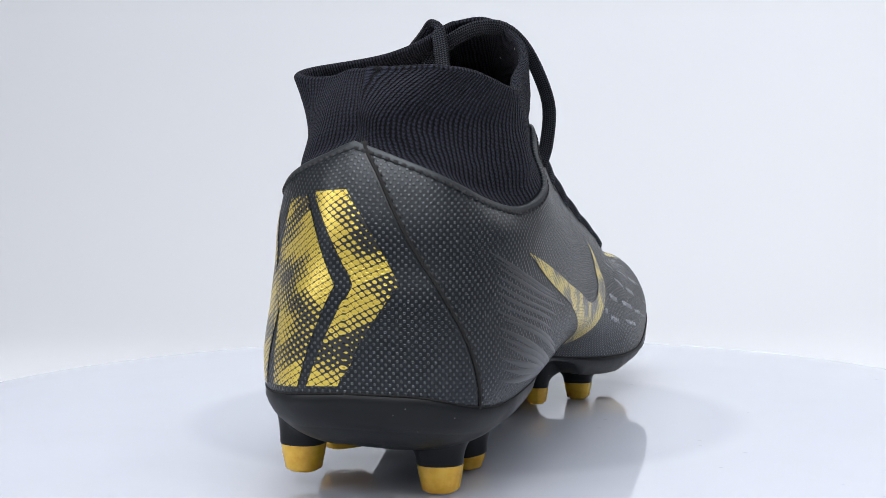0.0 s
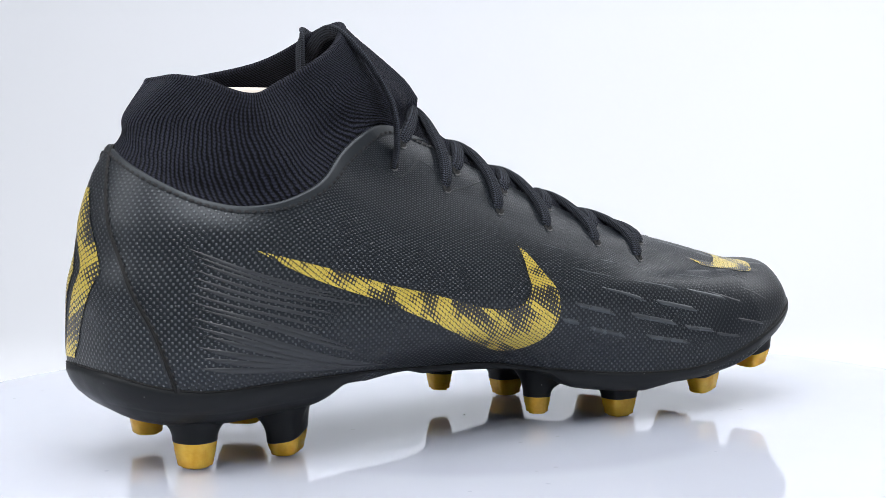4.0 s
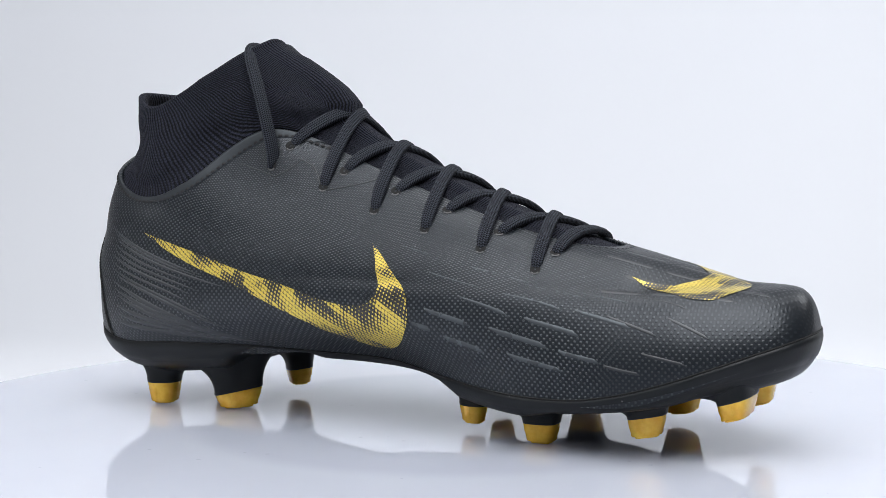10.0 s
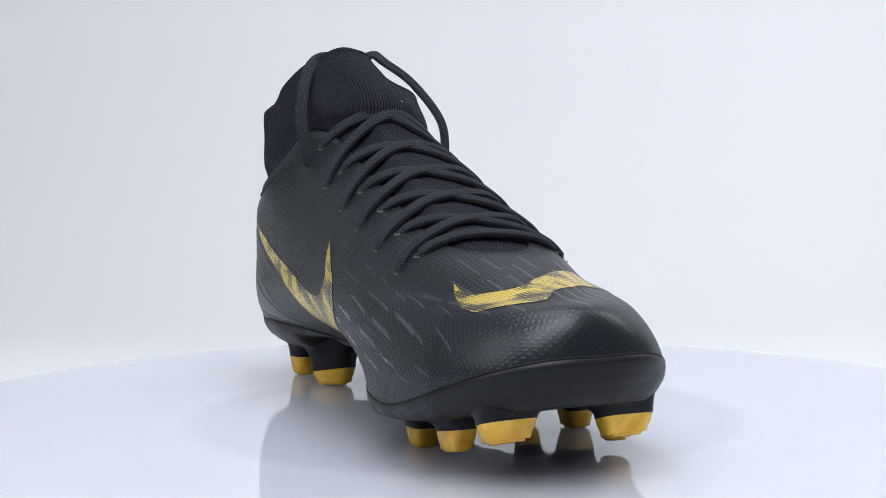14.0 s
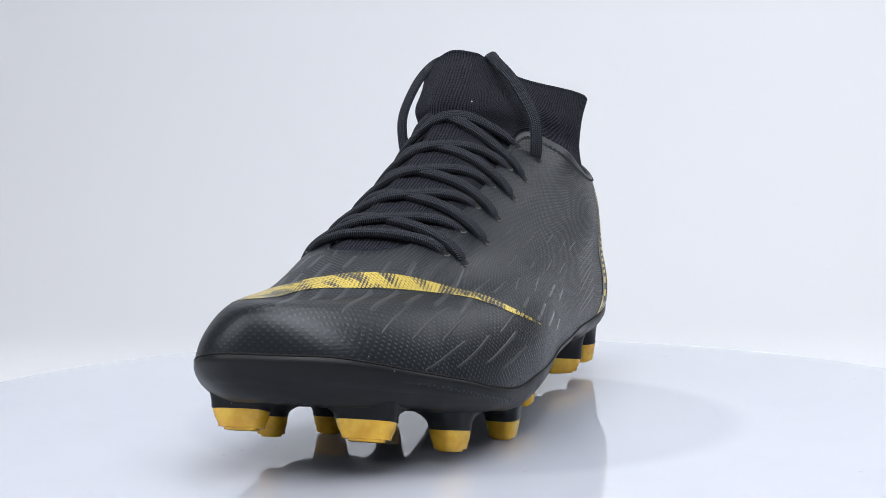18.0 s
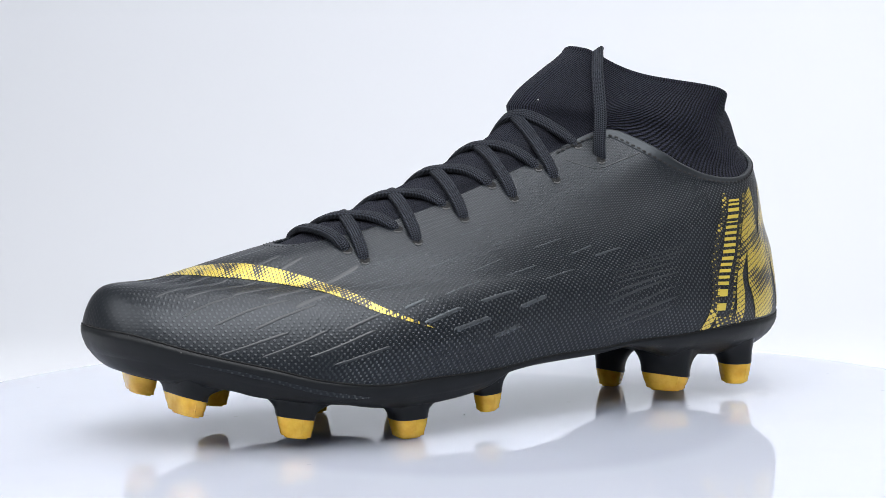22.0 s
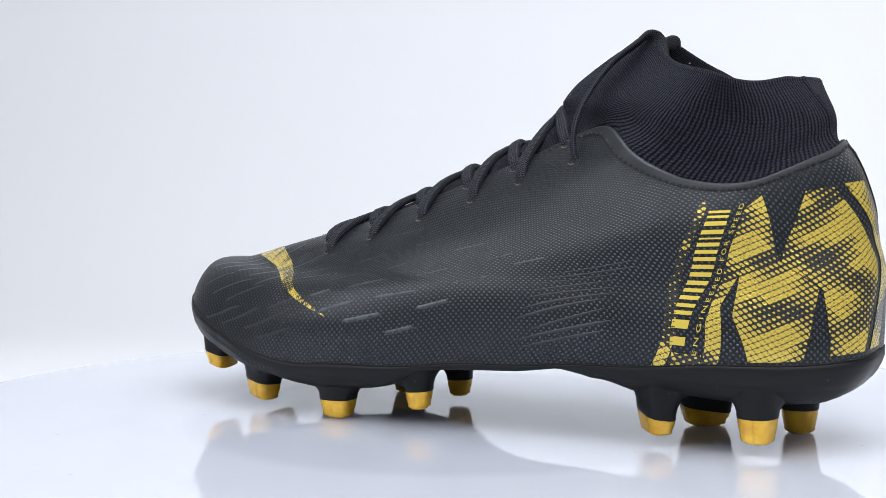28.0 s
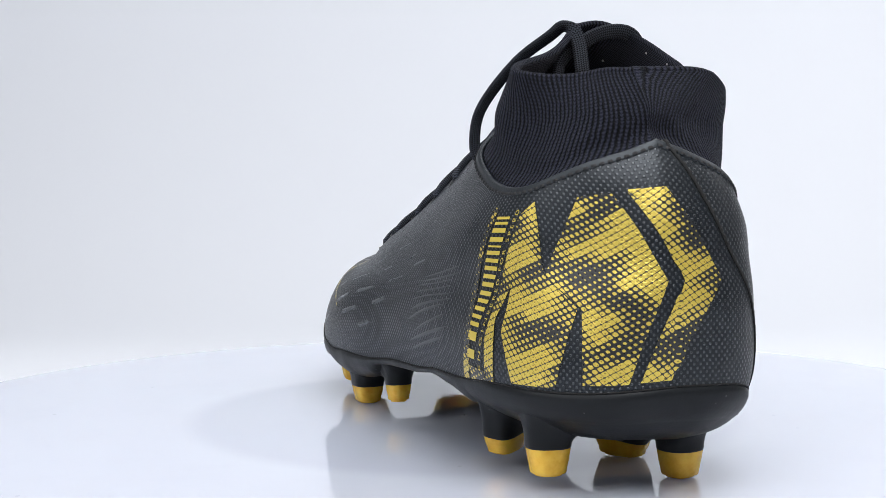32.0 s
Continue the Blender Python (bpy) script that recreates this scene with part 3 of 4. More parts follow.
for x, y, z, a, b, turn, slope, cap, edge in STUDS:
    q, power, base_z = radians(turn), 2.4 if abs(a - b) < .0006 and x < .02 else 3.4, z + cap
    lean = lambda vs, low, high: [(p, w, r + (slope + (high - low) * min(max((r - z) / cap, 0), 1) + low) * (p - x)) for p, w, r in vs]
    low, _ = block([(x, y, base_z - .0004, a * .985, b * .985), (x, y, base_z - .0001, a * 1.015, b * 1.015), (x, y, base_z + .0002, a * 1.03, b * 1.03)], 48, q, power)
    low = np.array(lean(low, edge, edge))
    top, flare = [], .0100 if x > .03 else .0072 if x > -.1 else .0042
    for px, py, pz in low[-48:]:
        d = math.hypot(px - x, py - y)
        hx, hy, hz = underside(x + (px - x) * (d + flare) / d, y + (py - y) * (d + flare) / d, x, y)
        top.append((hx, hy, hz + .0012))
    top, foot = np.array(top), low[-48:]
    rows = [low]
    for u in np.linspace(.1, 1, 10):
        spread = .55 * (1 - math.sqrt(1 - (.985 * u ** 1.3) ** 2)) / .8275 + .45 * u ** 2
        ring = foot + (top - foot) * np.array([spread, spread, u])
        rows.append(ring)
    vs, fs = np.concatenate(rows), grid_faces(13, 48, True) + [tuple(range(47, -1, -1)), tuple(range(12 * 48, 13 * 48))]
    stud = part("stud", crisp(mesh_of("stud", vs, fs, PLASTIC), 40), boot)
    vs, fs = block([(x, y, z, a * .58, b * .58), (x, y, z + .0001, a * .61, b * .61), (x, y, z + .0007, a * .62, b * .62), (x, y, z + .00072, a * .72, b * .72), (x, y, z + .00075, a * .78, b * .78), (x, y, z + .0011, a * .815, b * .815),
                    (x, y, z + .0022, a * .84, b * .84), (x, y, z + cap * .6, a * .93, b * .93), (x, y, base_z - .0002, a, b), (x, y, base_z, a * .97, b * .97)], 48, q, power)
    tip = part("stud_tip", crisp(mesh_of("stud_tip", lean(vs, 0, edge), fs, AMBER), 28), stud, "translucent amber plastic stud tip")
    # a fine moulding line down the outer face of the cap
    rib = []
    away = -math.pi / 2 if y < -.01 else math.pi / 2
    n_x, n_y = math.cos(away), math.sin(away)
    l_x, l_y = n_x * math.cos(q) + n_y * math.sin(q), -n_x * math.sin(q) + n_y * math.cos(q)
    reach = (abs(l_x / a) ** power + abs(l_y / b) ** power) ** (-1 / power)
    for h, k in ((.0012, .822), (cap * .6, .93), (cap - .0003, 1.0)):
        for o, d in ((-.0003, -.0002), (0, .00022), (.0003, -.0002)):
            rib.append((x + o, y + n_y * (reach * k + d), z + h))
    part("moulding_line", mesh_of("moulding_line", lean(rib, 0, edge), grid_faces(3, 3), AMBER), stud)


# ---- prints and relief on the upper ----
def resample(knots, n, straight=False):
    k = np.asarray(knots, float)
    d = np.concatenate([[0], np.cumsum(np.hypot(*(np.diff(k, axis=0) * [1, 1.2]).T) + 1e-9)])
    if straight:
        return np.stack([np.interp(np.linspace(0, 1, n), d / d[-1], k[:, j]) for j in (0, 1)], -1)
    return spline(d / d[-1], k, np.linspace(0, 1, n))


def film(name, left, right, n, m, material, lift=.0002, label="", plan=False):
    """A print that lies on the skin between two edges, each a row of (phi, v) knots."""
    def run(edge):
        k = np.asarray(edge, float)
        u = k[:, 0] if plan else cloth(k[:, 0], k[:, 1])[:, 0] * 10
        return resample(np.stack([u, k[:, 1]], -1), n, "heel" in name)
    a, b = run(left), run(right)
    q = a[:, None] + (b - a)[:, None] * np.linspace(0, 1, m)[None, :, None]
    ph, v = (q[..., 0] if plan else turn_to(q[..., 0] / 10, q[..., 1])), q[..., 1]
    pts = skin(ph, v, lift)
    uv = pts[..., :2] if plan else cloth(ph, v)
    return part(name, mesh_of(name, pts.reshape(-1, 3), grid_faces(n, m), material, True, uv.reshape(-1, 2)), boot, label)


film("side_emblem", [(.829, .425), (.96, .388), (1.126, .325), (1.257, .250), (1.353, .198), (1.431, .172), (1.500, .166), (1.548, .180), (1.592, .232), (1.650, .321), (1.772, .446)],
     [(.830, .424), (.934, .354), (1.082, .267), (1.213, .179), (1.344, .119), (1.449, .073), (1.530, .050), (1.602, .085), (1.645, .150), (1.668, .240), (1.773, .445)],
     140, 14, GOLD_SIDE, .00016, "long curved gold raster-dot emblem")
film("toe_emblem", [(2.487, .342), (2.495, .312), (2.535, .300), (2.644, .312), (2.87, .340), (3.194, .376), (3.403, .390), (3.66, .372), (3.92, .322), (4.09, .262), (4.22, .195), (4.381, .142)],
     [(2.485, .340), (2.435, .283), (2.461, .221), (2.531, .204), (2.64, .222), (2.78, .250), (2.98, .288), (3.238, .329), (3.50, .328), (3.84, .298), (4.03, .250), (4.21, .183), (4.380, .141)],
     140, 14, GOLD_TOE, .00018, "curved gold raster-dot emblem across the toe", True)
film("heel_print", [(5.240, .575), (5.302, .287), (5.292, .058)], [(5.270, .575), (5.332, .287), (5.330, .060)], 50, 6, GOLD_DOTS)
film("heel_print", [(5.352, .100), (5.346, .050)], [(5.440, .100), (5.440, .062)], 8, 10, GOLD_DOTS)
film("heel_print", [(5.437, .545), (5.458, .371), (5.445, .171), (5.440, .074)], [(5.489, .592), (5.515, .425), (5.507, .317), (5.480, .217), (5.489, .079)], 50, 10, GOLD_HEEL)
film("heel_print", [(5.489, .590), (5.516, .425), (5.509, .317), (5.524, .192), (5.585, .096)], [(5.491, .590), (5.646, .354), (5.812, .275), (5.777, .108)], 60, 16, GOLD_HEEL)
film("heel_print", [(5.699, .600), (5.648, .354), (5.830, .273), (5.899, .118)], [(5.873, .613), (6.257, .346), (6.117, .122)], 60, 20, GOLD_HEEL)
film("heel_print", [(5.960, .621), (6.2925, .348), (6.170, .124)], [(6.270, .629), (6.418, .348), (6.2765, .126)], 60, 14, GOLD_HEEL)

# the lettering beside them: the large word as plain blocks, the small line in letters
EDGE_L, EDGE_R = [(.117, 5.346), (.346, 5.350), (.57, 5.292)], [(.117, 5.389), (.346, 5.421), (.57, 5.378)]
at = lambda edge, v: float(spline([k for k, _ in edge], [w for _, w in edge], np.clip(v, .117, .57)))
spot = .112
for wide in (1.30, .80, .95, 1.05, 1.0, .95, .34, 1.10, .75):
    c0, c1 = spot + .006, spot + .0530 * wide - .006
    spot += .0530 * wide
    span = c1 - c0
    lerp = lambda f, g: (at(EDGE_L, g) + (at(EDGE_R, g) - at(EDGE_L, g)) * f, g)
    strokes = [(0, .34, 0, 1), (.66, 1, 0, 1)] if wide > .5 else [(0, 1, 0, 1)]
    for f0, f1, h0, h1 in strokes:
        g0, g1 = c0 + span * f0, c0 + span * f1
        film("print_block", [lerp(h0, g0), lerp(h0, g1)], [lerp(h1, g0), lerp(h1, g1)], 4, 6, GOLD)


def lettering(text, size, line, v0, v1, label):
    """Letters laid on the skin along a rising line of phi, their heads towards the toe."""
    cu = bpy.data.curves.new("lettering", "FONT")
    cu.body, cu.size, cu.space_character = text, size, 1.5
    tmp = bpy.data.objects.new("lettering", cu)
    scene.collection.objects.link(tmp)
    me = bpy.data.meshes.new_from_object(tmp)
    bpy.data.objects.remove(tmp)
    co = np.zeros(len(me.vertices) * 3)
    me.vertices.foreach_get("co", co)
    co = co.reshape(-1, 3)
    v = v0 + (v1 - v0) * co[:, 0] / co[:, 0].max()
    u = cloth(spline([k for k, _ in line], [w for _, w in line], v), v)[:, 0] - co[:, 1]
    me.vertices.foreach_set("co", skin(turn_to(u, v), v, .0004).ravel())
    me.materials.clear()
    me.materials.append(GOLD)
    me.update()
    part("lettering", me, boot, label)


lettering("ENGINEERED FOR SPEED", .0019, [(.092, 5.424), (.287, 5.450), (.565, 5.428)], .096, .565, "small gold lettering")


def bar(a, b, width, lift, name="embossed_bar", material=None, slant=0.0, ends=3.2):
    """A low flat-topped ridge from a to b, both (phi, v); slant shears its ends."""
    n = 18
    t = (1 - np.cos(np.linspace(0, np.pi, n))) / 2
    dv = width / (RISE[-1, int(a[0] / (2 * np.pi) * 720) % 721])
    shape = np.clip(np.sin(np.pi * np.clip(t, .012, .988)) * ends, 0, 1) ** .8
    rows = []
    for k, l in ((-1, -.0001), (-.86, lift * .9), (0, lift), (.86, lift * .9), (1, -.0001)):
        w = np.clip(t + slant * k * .5, -.2, 1.2)
        rows.append(skin(a[0] + (b[0] - a[0]) * w, a[1] + (b[1] - a[1]) * w + k * dv * shape / 2, l))
    part(name, mesh_of(name, np.concatenate(rows), grid_faces(5, n), material or SMOOTH), boot)


for q in [(1.868, .437, 1.911, .404), (1.972, .361, 2.025, .338), (2.030, .331, 2.078, .305), (1.815, .325, 1.907, .272), (1.811, .215, 1.924, .176), (1.950, .238, 2.073, .192),
          (2.064, .291, 2.160, .229), (1.702, .172, 1.811, .152), (1.972, .169, 2.107, .146), (2.116, .189, 2.256, .159), (1.655, .139, 1.702, .133), (1.741, .119, 1.841, .103), (1.872, .146, 2.016, .123),
          (1.915, .099, 2.059, .076), (2.055, .113, 2.160, .099), (2.170, .255, 2.270, .213)]:
    bar(q[:2], q[2:], .0018, .00005, slant=-.10, ends=9)
for q in [(4.123, .464, 4.202, .510), (4.067, .364, 4.136, .427), (4.023, .308, 4.058, .348), (4.106, .252, 4.190, .305), (4.194, .238, 4.275, .280), (4.813, .338, 4.886, .368), (4.372, .421, 4.420, .464), (4.555, .397, 4.616, .431), (4.721, .354, 4.765, .387), (4.272, .338, 4.320, .381), (4.429, .311, 4.490, .361), (4.560, .275, 4.629, .315), (4.708, .235, 4.778, .278),
          (4.307, .232, 4.363, .295), (4.411, .212, 4.490, .258), (4.520, .185, 4.625, .205), (4.647, .159, 4.725, .176), (4.302, .182, 4.355, .202), (4.359, .152, 4.459, .176), (4.442, .133, 4.547, .149), (4.568, .106, 4.643, .119)]:
    bar(q[:2], q[2:], .0018, .00005, slant=-.10, ends=9)
# ribs that fan out from behind the heel, long on the lateral side and short before the print on the medial
fan = random.Random(11)
for k in range(15):
    v0 = .120 + .0225 * k
    a = .55 + .05 * fan.random()
    b = .98 + .16 * fan.random() + .08 * math.sin(k * .5)
    v1 = max(v0 - .155 * (b - a) / .43 * (.75 + .25 * k / 14), float(bite_edge(b)) + .02)
    if v0 > float(bite_edge(a)) + .03:
        bar((a, v0), (b, v1), .0011 + .0005 * fan.random(), .00013, "heel_rib", RIB, ends=1.5)
for k in range(10):
    v0 = .135 + .026 * k
    b = 5.17 + .02 * math.sin(k * 1.7)
    a = 4.90 + .06 * fan.random()
    v1 = max(v0 - .075, float(bite_edge(a)) + .02)
    bar((a, v1), (b, v0), .0008 + .0003 * fan.random(), .00004, "heel_rib", RIB, ends=1.5)
# longitudinal ridges over vamp and toe, set by plan position
upper_data = bpy.data.objects["upper"].data
TREE = BVHTree.FromPolygons([v.co for v in upper_data.vertices], [tuple(p.vertices) for p in upper_data.polygons])


def drop(x, y, lift):
    hit, n, _, _ = TREE.ray_cast(Vector((x, y, .2)), Vector((0, 0, -1)))
    if hit is None or n.z < .36:
        return None
    return hit + n * lift


def ridge(x0, x1, y0, y1, width, lift):
    n, rows = 14, []
    for k, l in ((-1, -.0001), (-.75, lift * .8), (0, lift), (.75, lift * .8), (1, -.0001)):
        for t in (1 - np.cos(np.linspace(0, np.pi, n))) / 2:
            w = width / 2 * min(1, 9 * math.sin(math.pi * min(max(t, .012), .988))) ** .8
            hit = TREE.ray_cast(Vector((x0 + (x1 - x0) * t, y0 + (y1 - y0) * t, .2)), Vector((0, 0, -1)))
            w *= hit[1].z if hit[0] else 1
            p = drop(x0 + (x1 - x0) * t, y0 + (y1 - y0) * t + k * w, l)
            if p is None:
                return
            rows.append(p)
    part("embossed_bar", mesh_of("embossed_bar", rows, flip(grid_faces(5, n)), RIB), boot)


rng = random.Random(4)
for k in range(12):
    y = -.0455 + .0059 * k
    x = .040 + .009 * (k % 2) + .016 * abs((y + .020) / .05)
    while x < .112:
        length = (.0140 if x < .078 else .0245) + rng.uniform(-.002, .002)
        y0, y1 = (-.016 + (y + .016) * (1 - 1.4 * max(e - .075, 0)) for e in (x, x + length))
        if not (x < .060 and -.052 < y < .012) and x + length < .124 - 3.5 * (y + .012) ** 2:
            ridge(x, x + length, y0, y1, .0020, .00005)
        x += length + .0042
for q in [(3.779, .083, 3.988, .138), (3.914, .086, 4.097, .146), (4.049, .096, 4.225, .144), (3.656, .152, 3.822, .208), (3.770, .142, 3.988, .206), (3.896, .139, 4.060, .194),
          (4.145, .146, 4.270, .182), (4.115, .080, 4.263, .113)]:
    bar(q[:2], q[2:], .0014, .00004, material=RIB, slant=-.08, ends=9)
for q in [(2.290, .110, 2.420, .082), (2.200, .178, 2.330, .142), (2.380, .168, 2.500, .130), (2.330, .232, 2.440, .188), (2.180, .090, 2.280, .070)]:
    bar(q[:2], q[2:], .0014, .00004, material=RIB, slant=-.08, ends=9)


# ---- laces, cords and stitches ----
def ribbon(name, pts, nrm, width, thick, material, label="", parent=None, slim=None):
    """A flat cord with rounded edges along pts, lying square to nrm."""
    pts, nrm = np.asarray(pts, float), np.asarray(nrm, float)
    tan = np.gradient(pts, axis=0)
    tan /= np.linalg.norm(tan, axis=1, keepdims=True)
    side = np.cross(tan, nrm)
    side /= np.linalg.norm(side, axis=1, keepdims=True)
    up = np.cross(side, tan)
    n = 14
    ring = []
    for k in range(n):
        q = 2 * math.pi * k / n
        c, s = math.cos(q), math.sin(q)
        ring.append((abs(c) ** .55 * math.copysign(1, c) * width / 2, abs(s) ** .8 * math.copysign(1, s) * thick / 2))
    vs, uv = [], []
    run = np.concatenate([[0], np.cumsum(np.linalg.norm(np.diff(pts, axis=0), axis=1))])
    for i in range(len(pts)):
        for a, c in ring:
            a *= 1 if slim is None else slim[i]
            vs.append(pts[i] + side[i] * a + up[i] * c)
            uv.append((run[i], a + (.02 if c < 0 else 0)))
    fs = grid_faces(len(pts), n, True)
    fs += [tuple(range(n - 1, -1, -1)), tuple(range((len(pts) - 1) * n, len(pts) * n))]
    return part(name, mesh_of(name, vs, fs, material, True, uv), parent or boot, label)


def normal_at(ph, v):
    d = skin(ph, v, .001) - skin(ph, v)
    return d / np.linalg.norm(d, axis=-1, keepdims=True)


L_OUT = [(1.798, .717), (1.937, .654), (2.025, .583), (2.103, .521), (2.155, .446), (2.182, .362)]
L_IN = [(2.077, .771), (2.199, .704), (2.330, .650), (2.435, .596), (2.452, .525), (2.443, .442)]
M_OUT = [(4.355, .725), (4.206, .671), (4.102, .617), (4.014, .554), (4.023, .467), (3.997, .388)]
M_IN = [(4.093, .767), (3.997, .708), (3.831, .662), (3.744, .604), (3.752, .529), (3.796, .442)]


SKIN_V = np.linspace(.2, .86, 60)
SKIN = skin(np.linspace(1.2, 5.0, 300)[None], SKIN_V[:, None]).reshape(-1, 3)
OVER = BVHTree.FromPolygons([tuple(p) for p in SKIN], grid_faces(60, 300))


def strap(a, b, high):
    """A lace drawn tight from hole to hole over what lies below it."""
    n = 36
    p, q = skin(np.array(a[0]), np.array(a[1])), skin(np.array(b[0]), np.array(b[1]))
    na, nb = normal_at(np.array(a[0]), np.array(a[1])), normal_at(np.array(b[0]), np.array(b[1]))
    up = Vector(na + nb)
    line = Vector(q - p).normalized()
    up = (up - line * up.dot(line)).normalized()
    k = np.linspace(0, 1, n)
    way, out = [], []
    for t in k:
        foot = Vector(p + (q - p) * t)
        hit, c, _, _ = OVER.ray_cast(foot - up * .004, up)
        if hit is None:
            hit, c = foot, up
        way.append(hit)
        out.append(c if c.dot(up) > 0 else -c)
    way, out = np.array(way), np.array(out)
    for _ in range(12):
        out[1:-1] = (out[:-2] + 2 * out[1:-1] + out[2:]) / 4
        flat = way.copy()
        flat[1:-1] = (way[:-2] + 2 * way[1:-1] + way[2:]) / 4
        way = flat
    out /= np.linalg.norm(out, axis=1, keepdims=True)
    lift = np.interp(k, [0, .025, .10, .5, .90, .975, 1], [-.0024, .0004, .0013, .0014 + high, .0013, .0004, -.0024])
    # even steps
    way = way + out * lift[:, None]
    d = np.concatenate([[0], np.cumsum(np.linalg.norm(np.diff(way, axis=0), axis=1))])
    even = np.linspace(0, d[-1], n)
    way = np.stack([np.interp(even, d, way[:, j]) for j in range(3)], -1)
    out = np.stack([np.interp(even, d, out[:, j]) for j in range(3)], -1)
    ribbon("lace", way, out, .0044, .0027, LACE, slim=np.interp(np.linspace(0, 1, n), [0, .05, .12, .88, .95, 1], [.5, .82, 1, 1, .82, .5]))


for i in range(5):
    strap(M_OUT[i + 1], L_IN[i], .0)
    strap(L_OUT[i + 1], M_IN[i], .0008)
strap(L_IN[5], M_IN[5], .0003)

# eyelets: black discs laid on for the shade in each hole, pale lower edge
for ph, v in L_OUT + L_IN + M_OUT + M_IN:
    p, n = skin(np.array(ph), np.array(v), .0002), normal_at(np.array(ph), np.array(v))
    east = np.cross(n, [0, 0, 1.0])
    east /= np.linalg.norm(east)
    north = np.cross(n, east)
    if north[2] > 0:
        north = -north
    q = np.linspace(0, 2 * np.pi, 21)[:-1]
    hole = [p + (east * (r * np.cos(q))[:, None] + north * (r * np.sin(q))[:, None]) + n * h for r, h in ((.0004, .00005), (.0017, .0))]
    q = np.linspace(.25, .75, 9) * np.pi
    edge = [p + (east * (r * np.cos(q))[:, None] + north * (r * np.sin(q))[:, None]) + n * h for r, h in ((.0014, .0001), (.0017, .0003), (.0019, -.0001))]
    eyelet = part("eyelet", mesh_of("eyelet", np.concatenate(hole), flip(grid_faces(2, 20, True)), HOLE), boot)
    part("pale_edge", mesh_of("pale_edge", np.concatenate(edge), flip(grid_faces(3, 9)), RIM), eyelet, "pale lower edge of the eyelet")

# the loose ends, up the collar and over its rim
for way in ([(-.0556, -.0368, .0895), (-.0552, -.0388, .0965), (-.0572, -.0398, .108), (-.0622, -.0366, .1195), (-.0668, -.0325, .1271), (-.0694, -.0268, .1311), (-.0692, -.0180, .1306), (-.0680, -.0095, .1261), (-.0675, -.0045, .1210), (-.0695, -.0030, .1130)],
            [(-.0508, .0150, .0895), (-.0490, .0165, .0960), (-.0508, .0150, .1075), (-.0570, .0060, .1215), (-.0640, -.0025, .1296), (-.0672, -.0060, .1326), (-.0712, -.0085, .1291), (-.0722, -.0100, .1180)]):
    q = spline(np.linspace(0, 1, len(way)), np.array(way), np.linspace(0, 1, 44))
    out = q - np.array([-.092, -.010, .085])
    out[:, 2] *= .35
    out /= np.linalg.norm(out, axis=1, keepdims=True)
    low = np.clip((.72 - np.linspace(0, 1, 44)) / .25, 0, 1)[:, None]
    out = out * (1 - low) + np.array([1, np.sign(way[0][1]) * .55, .3]) * low
    ribbon("lace", q, out, .0048, .0018, LACE, "loose lace end hung over the collar")


def cord(name, knots, radius, material, n=90, lift=.0, label="", straight=False):
    q = resample(knots, n, straight)
    p, c = skin(q[:, 0], q[:, 1], lift), normal_at(q[:, 0], q[:, 1])
    return ribbon(name, p, c, radius * 2, radius * 2, material, label)


def stitches(name, knots, length, gap, radius, lift):
    """Thread that dips in and out along a line on the skin, as one run."""
    q = resample(knots, 800)
    p, c = skin(q[:, 0], q[:, 1], lift), normal_at(q[:, 0], q[:, 1])
    d = np.concatenate([[0], np.cumsum(np.linalg.norm(np.diff(p, axis=0), axis=1))])
    vs, fs, s = [], [], 0.0
    while s + length < d[-1]:
        k = [np.array([np.interp(s + length * f, d, p[:, j]) for j in range(3)]) for f in (0, .25, .75, 1)]
        nn = np.array([np.interp(s + length / 2, d, c[:, j]) for j in range(3)])
        tn = k[3] - k[0]
        sd = np.cross(tn, nn)
        sd *= radius / (np.linalg.norm(sd) + 1e-12)
        at = len(vs)
        for w, h in zip(k, (-.0002, .0003, .0003, -.0002)):
            vs += [w - sd + nn * (h - .0002), w + nn * h, w + sd + nn * (h - .0002)]
        fs += [tuple(at + f for f in face) for face in grid_faces(4, 3)]
        s += length + gap
    return part(name, mesh_of(name, vs, fs, THREAD), boot)


# smooth binding folded over the edge round the ankle
for a, b in ((0.0, 2.36), (3.98, 2 * np.pi)):
    ph = np.linspace(a, b, 240)
    ends = np.clip(np.minimum(ph - a if a else ph * 0 + 1, b - ph if a == 0 else ph * 0 + 1) / .10, .02, 1)
    rows = [skin(ph, top_edge(ph) - w * ends, h) for w, h in ((.027, -.0002), (.0258, .00018), (.024, .00028), (.014, .00024), (.005, .00040), (.001, .00028), (-.002, -.0005))]
    part("collar_binding", mesh_of("collar_binding", np.concatenate(rows), grid_faces(7, 240), BINDING), boot, "smooth black binding round the collar")
edge_line = [(k, w - .0215) for k, w in TOP]
stitches("collar_stitching", [q for q in edge_line if q[0] <= 2.4], .0017, .0006, .00042, .00040)
stitches("collar_stitching", [q for q in edge_line if q[0] >= 3.95], .0017, .0006, .00042, .00040)
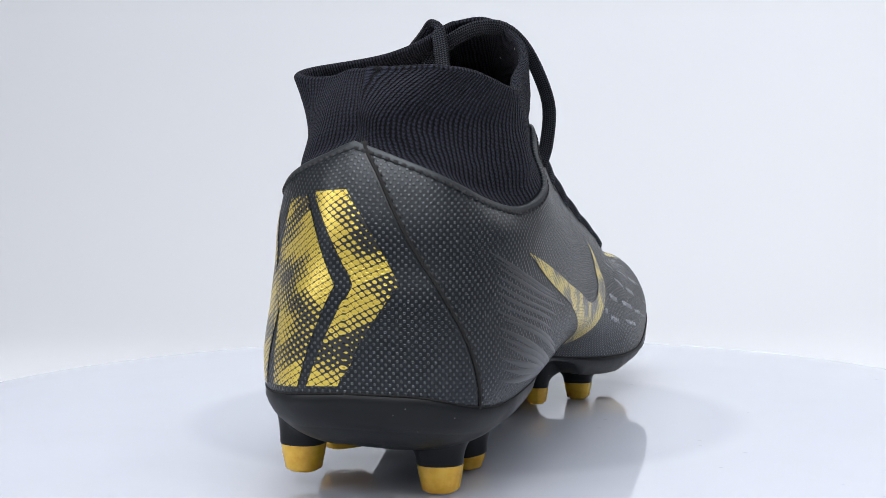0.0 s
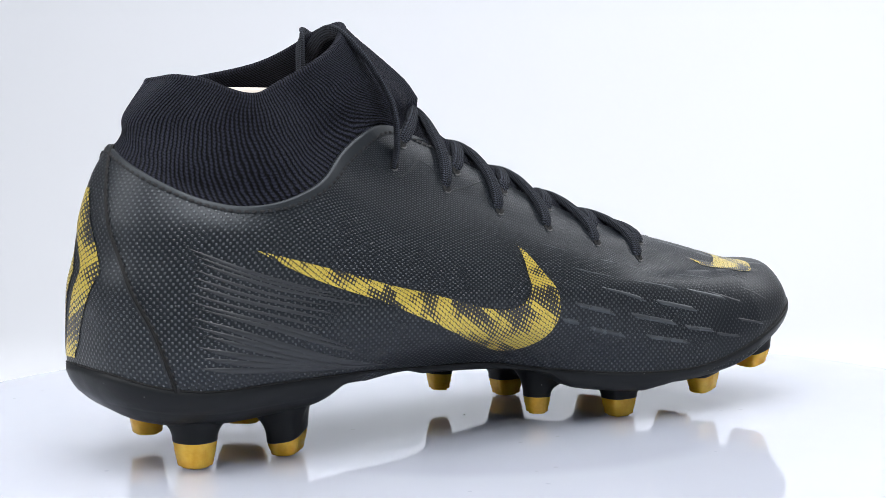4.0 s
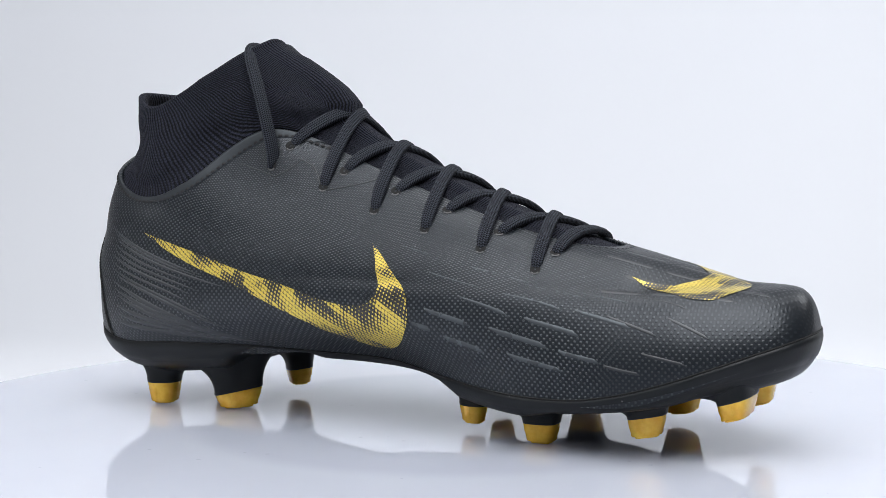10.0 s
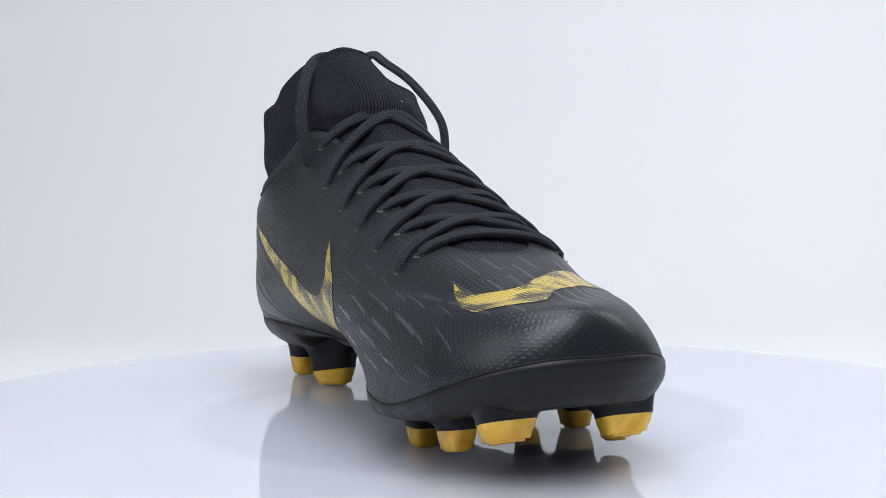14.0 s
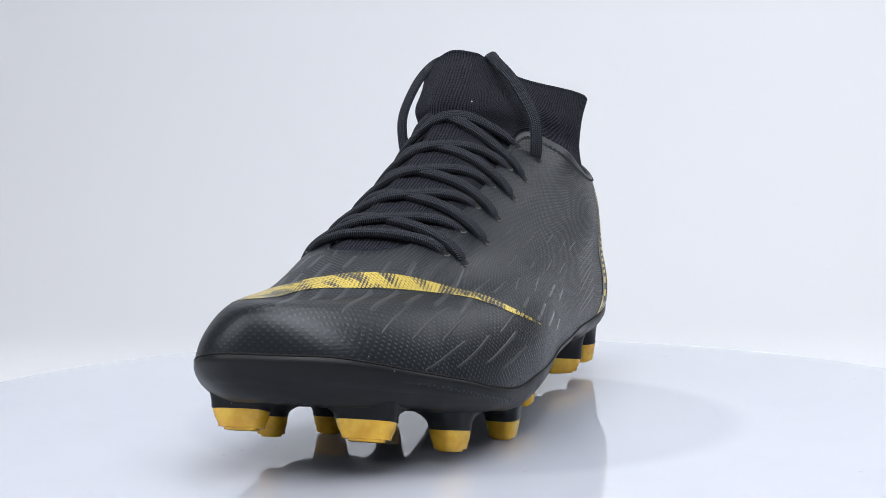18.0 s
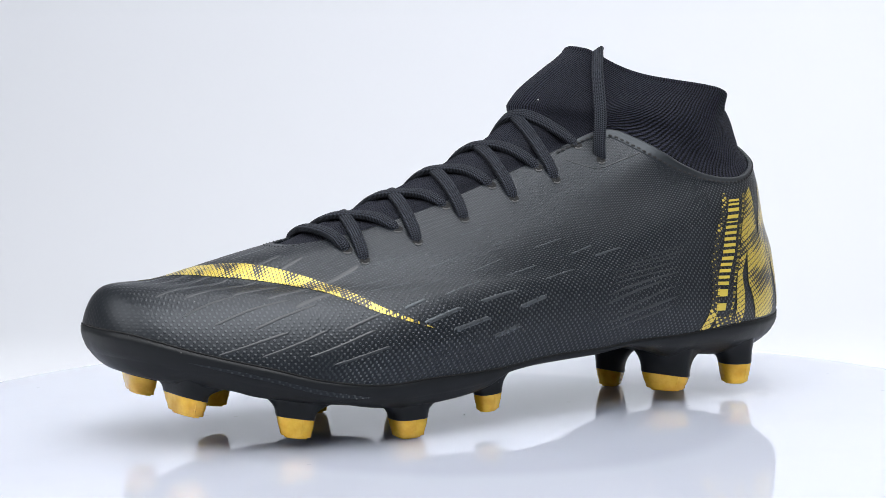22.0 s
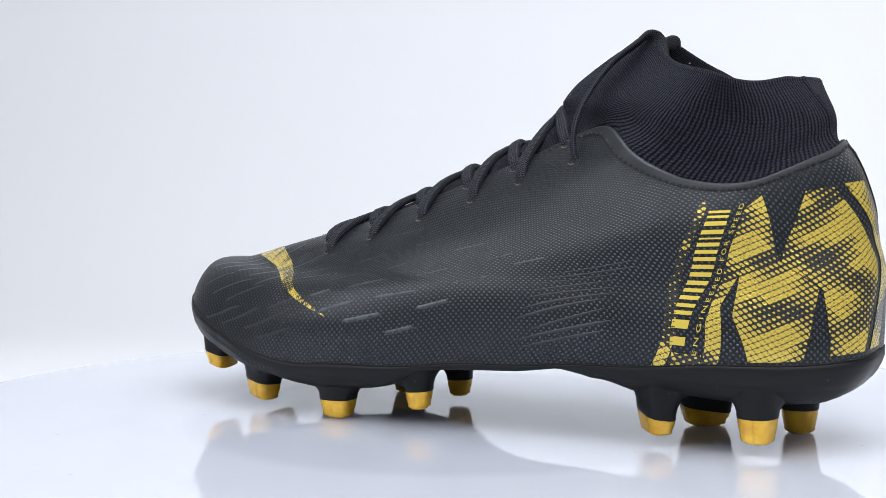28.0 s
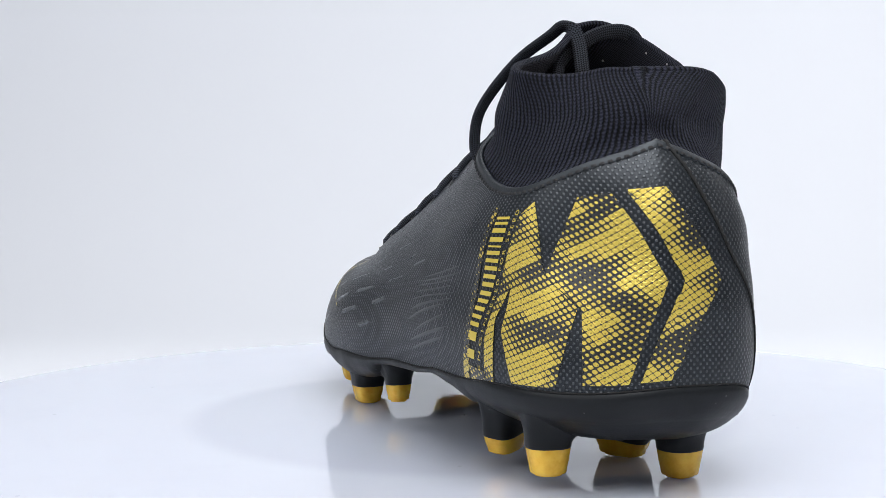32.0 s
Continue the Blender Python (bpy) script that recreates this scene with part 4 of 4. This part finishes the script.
stitches("throat_stitching", [(k, w - .010) for k, w in TOP if 2.62 <= k <= 3.6], .0012, .0008, .00016, -.00005)
seam = [(.070, .779), (.115, .692), (.165, .567), (.225, .433), (.300, .321), (.388, .208), (.478, .079), (.505, .030)]
cord("heel_seam", seam, .00052, HOLE, 90, .0, "dark stitched seam down the heel")
cord("seam_piping", [(k - .014, w) for k, w in seam], .0005, STREAK, 90, -.00045)
stitches("seam_stitching", [(k + .012, w) for k, w in seam], .0016, .0009, .00036, .0002)
cord("overlay_edge", [(1.623, .721), (1.745, .683), (2.030, .735), (2.042, .715), (1.902, .642), (2.33, .683)], .00028, STREAK, 120, -.0001, "", True)
cord("overlay_edge", [(4.119, .729), (4.36, .702), (4.42, .704), (4.555, .750)], .00028, STREAK, 80, -.0001, "", True)

cord("welt_seam", [(float(k), max(float(bite_edge(k)), .003) + .0035) for k in np.linspace(0, 2 * np.pi - .001, 120)], .00026, HOLE, 500, .0001, "fine dark seam between upper and sole")

# ---- the pale form that fills the collar ----
form = tagged(new("shoe_form"), "pale beige board form stuffed inside the boot's collar", "shoe form")
q = np.linspace(0, 2 * np.pi, 73)[:-1]
vs = []
for k, z in ((.97, 0.1026), (1.0, 0.1066), (.99, 0.1116), (.95, 0.1130), (.80, 0.1136), (.4, 0.1138), (.02, 0.1138)):
    for a in q:
        c, s = math.cos(a), math.sin(a)
        vs.append((-.0855 + .0315 * k * c, -.0095 + (.0185 - .005 * c) * k * s, z))
part("form_top", mesh_of("form_top", vs, grid_faces(7, 72, True), BEIGE), form)


# ---- what moves ----
def motions():
    turns = [(0, 76.85), (2, 56.75), (4, 36.66), (6, 16.54), (8, -3.63), (10, -23.88), (12, -44.21), (14, -64.62), (16, -85.09), (18, -105.59), (20, -126.09),
             (22, -146.56), (24, -166.98), (26, -187.33), (28, -207.59), (30, -227.78), (32, -247.91)]
    for thing in (turntable, boot, form):
        walk(thing, [(t, pose(0, 0, 0, 0, 0, a)) for t, a in turns])


motions()
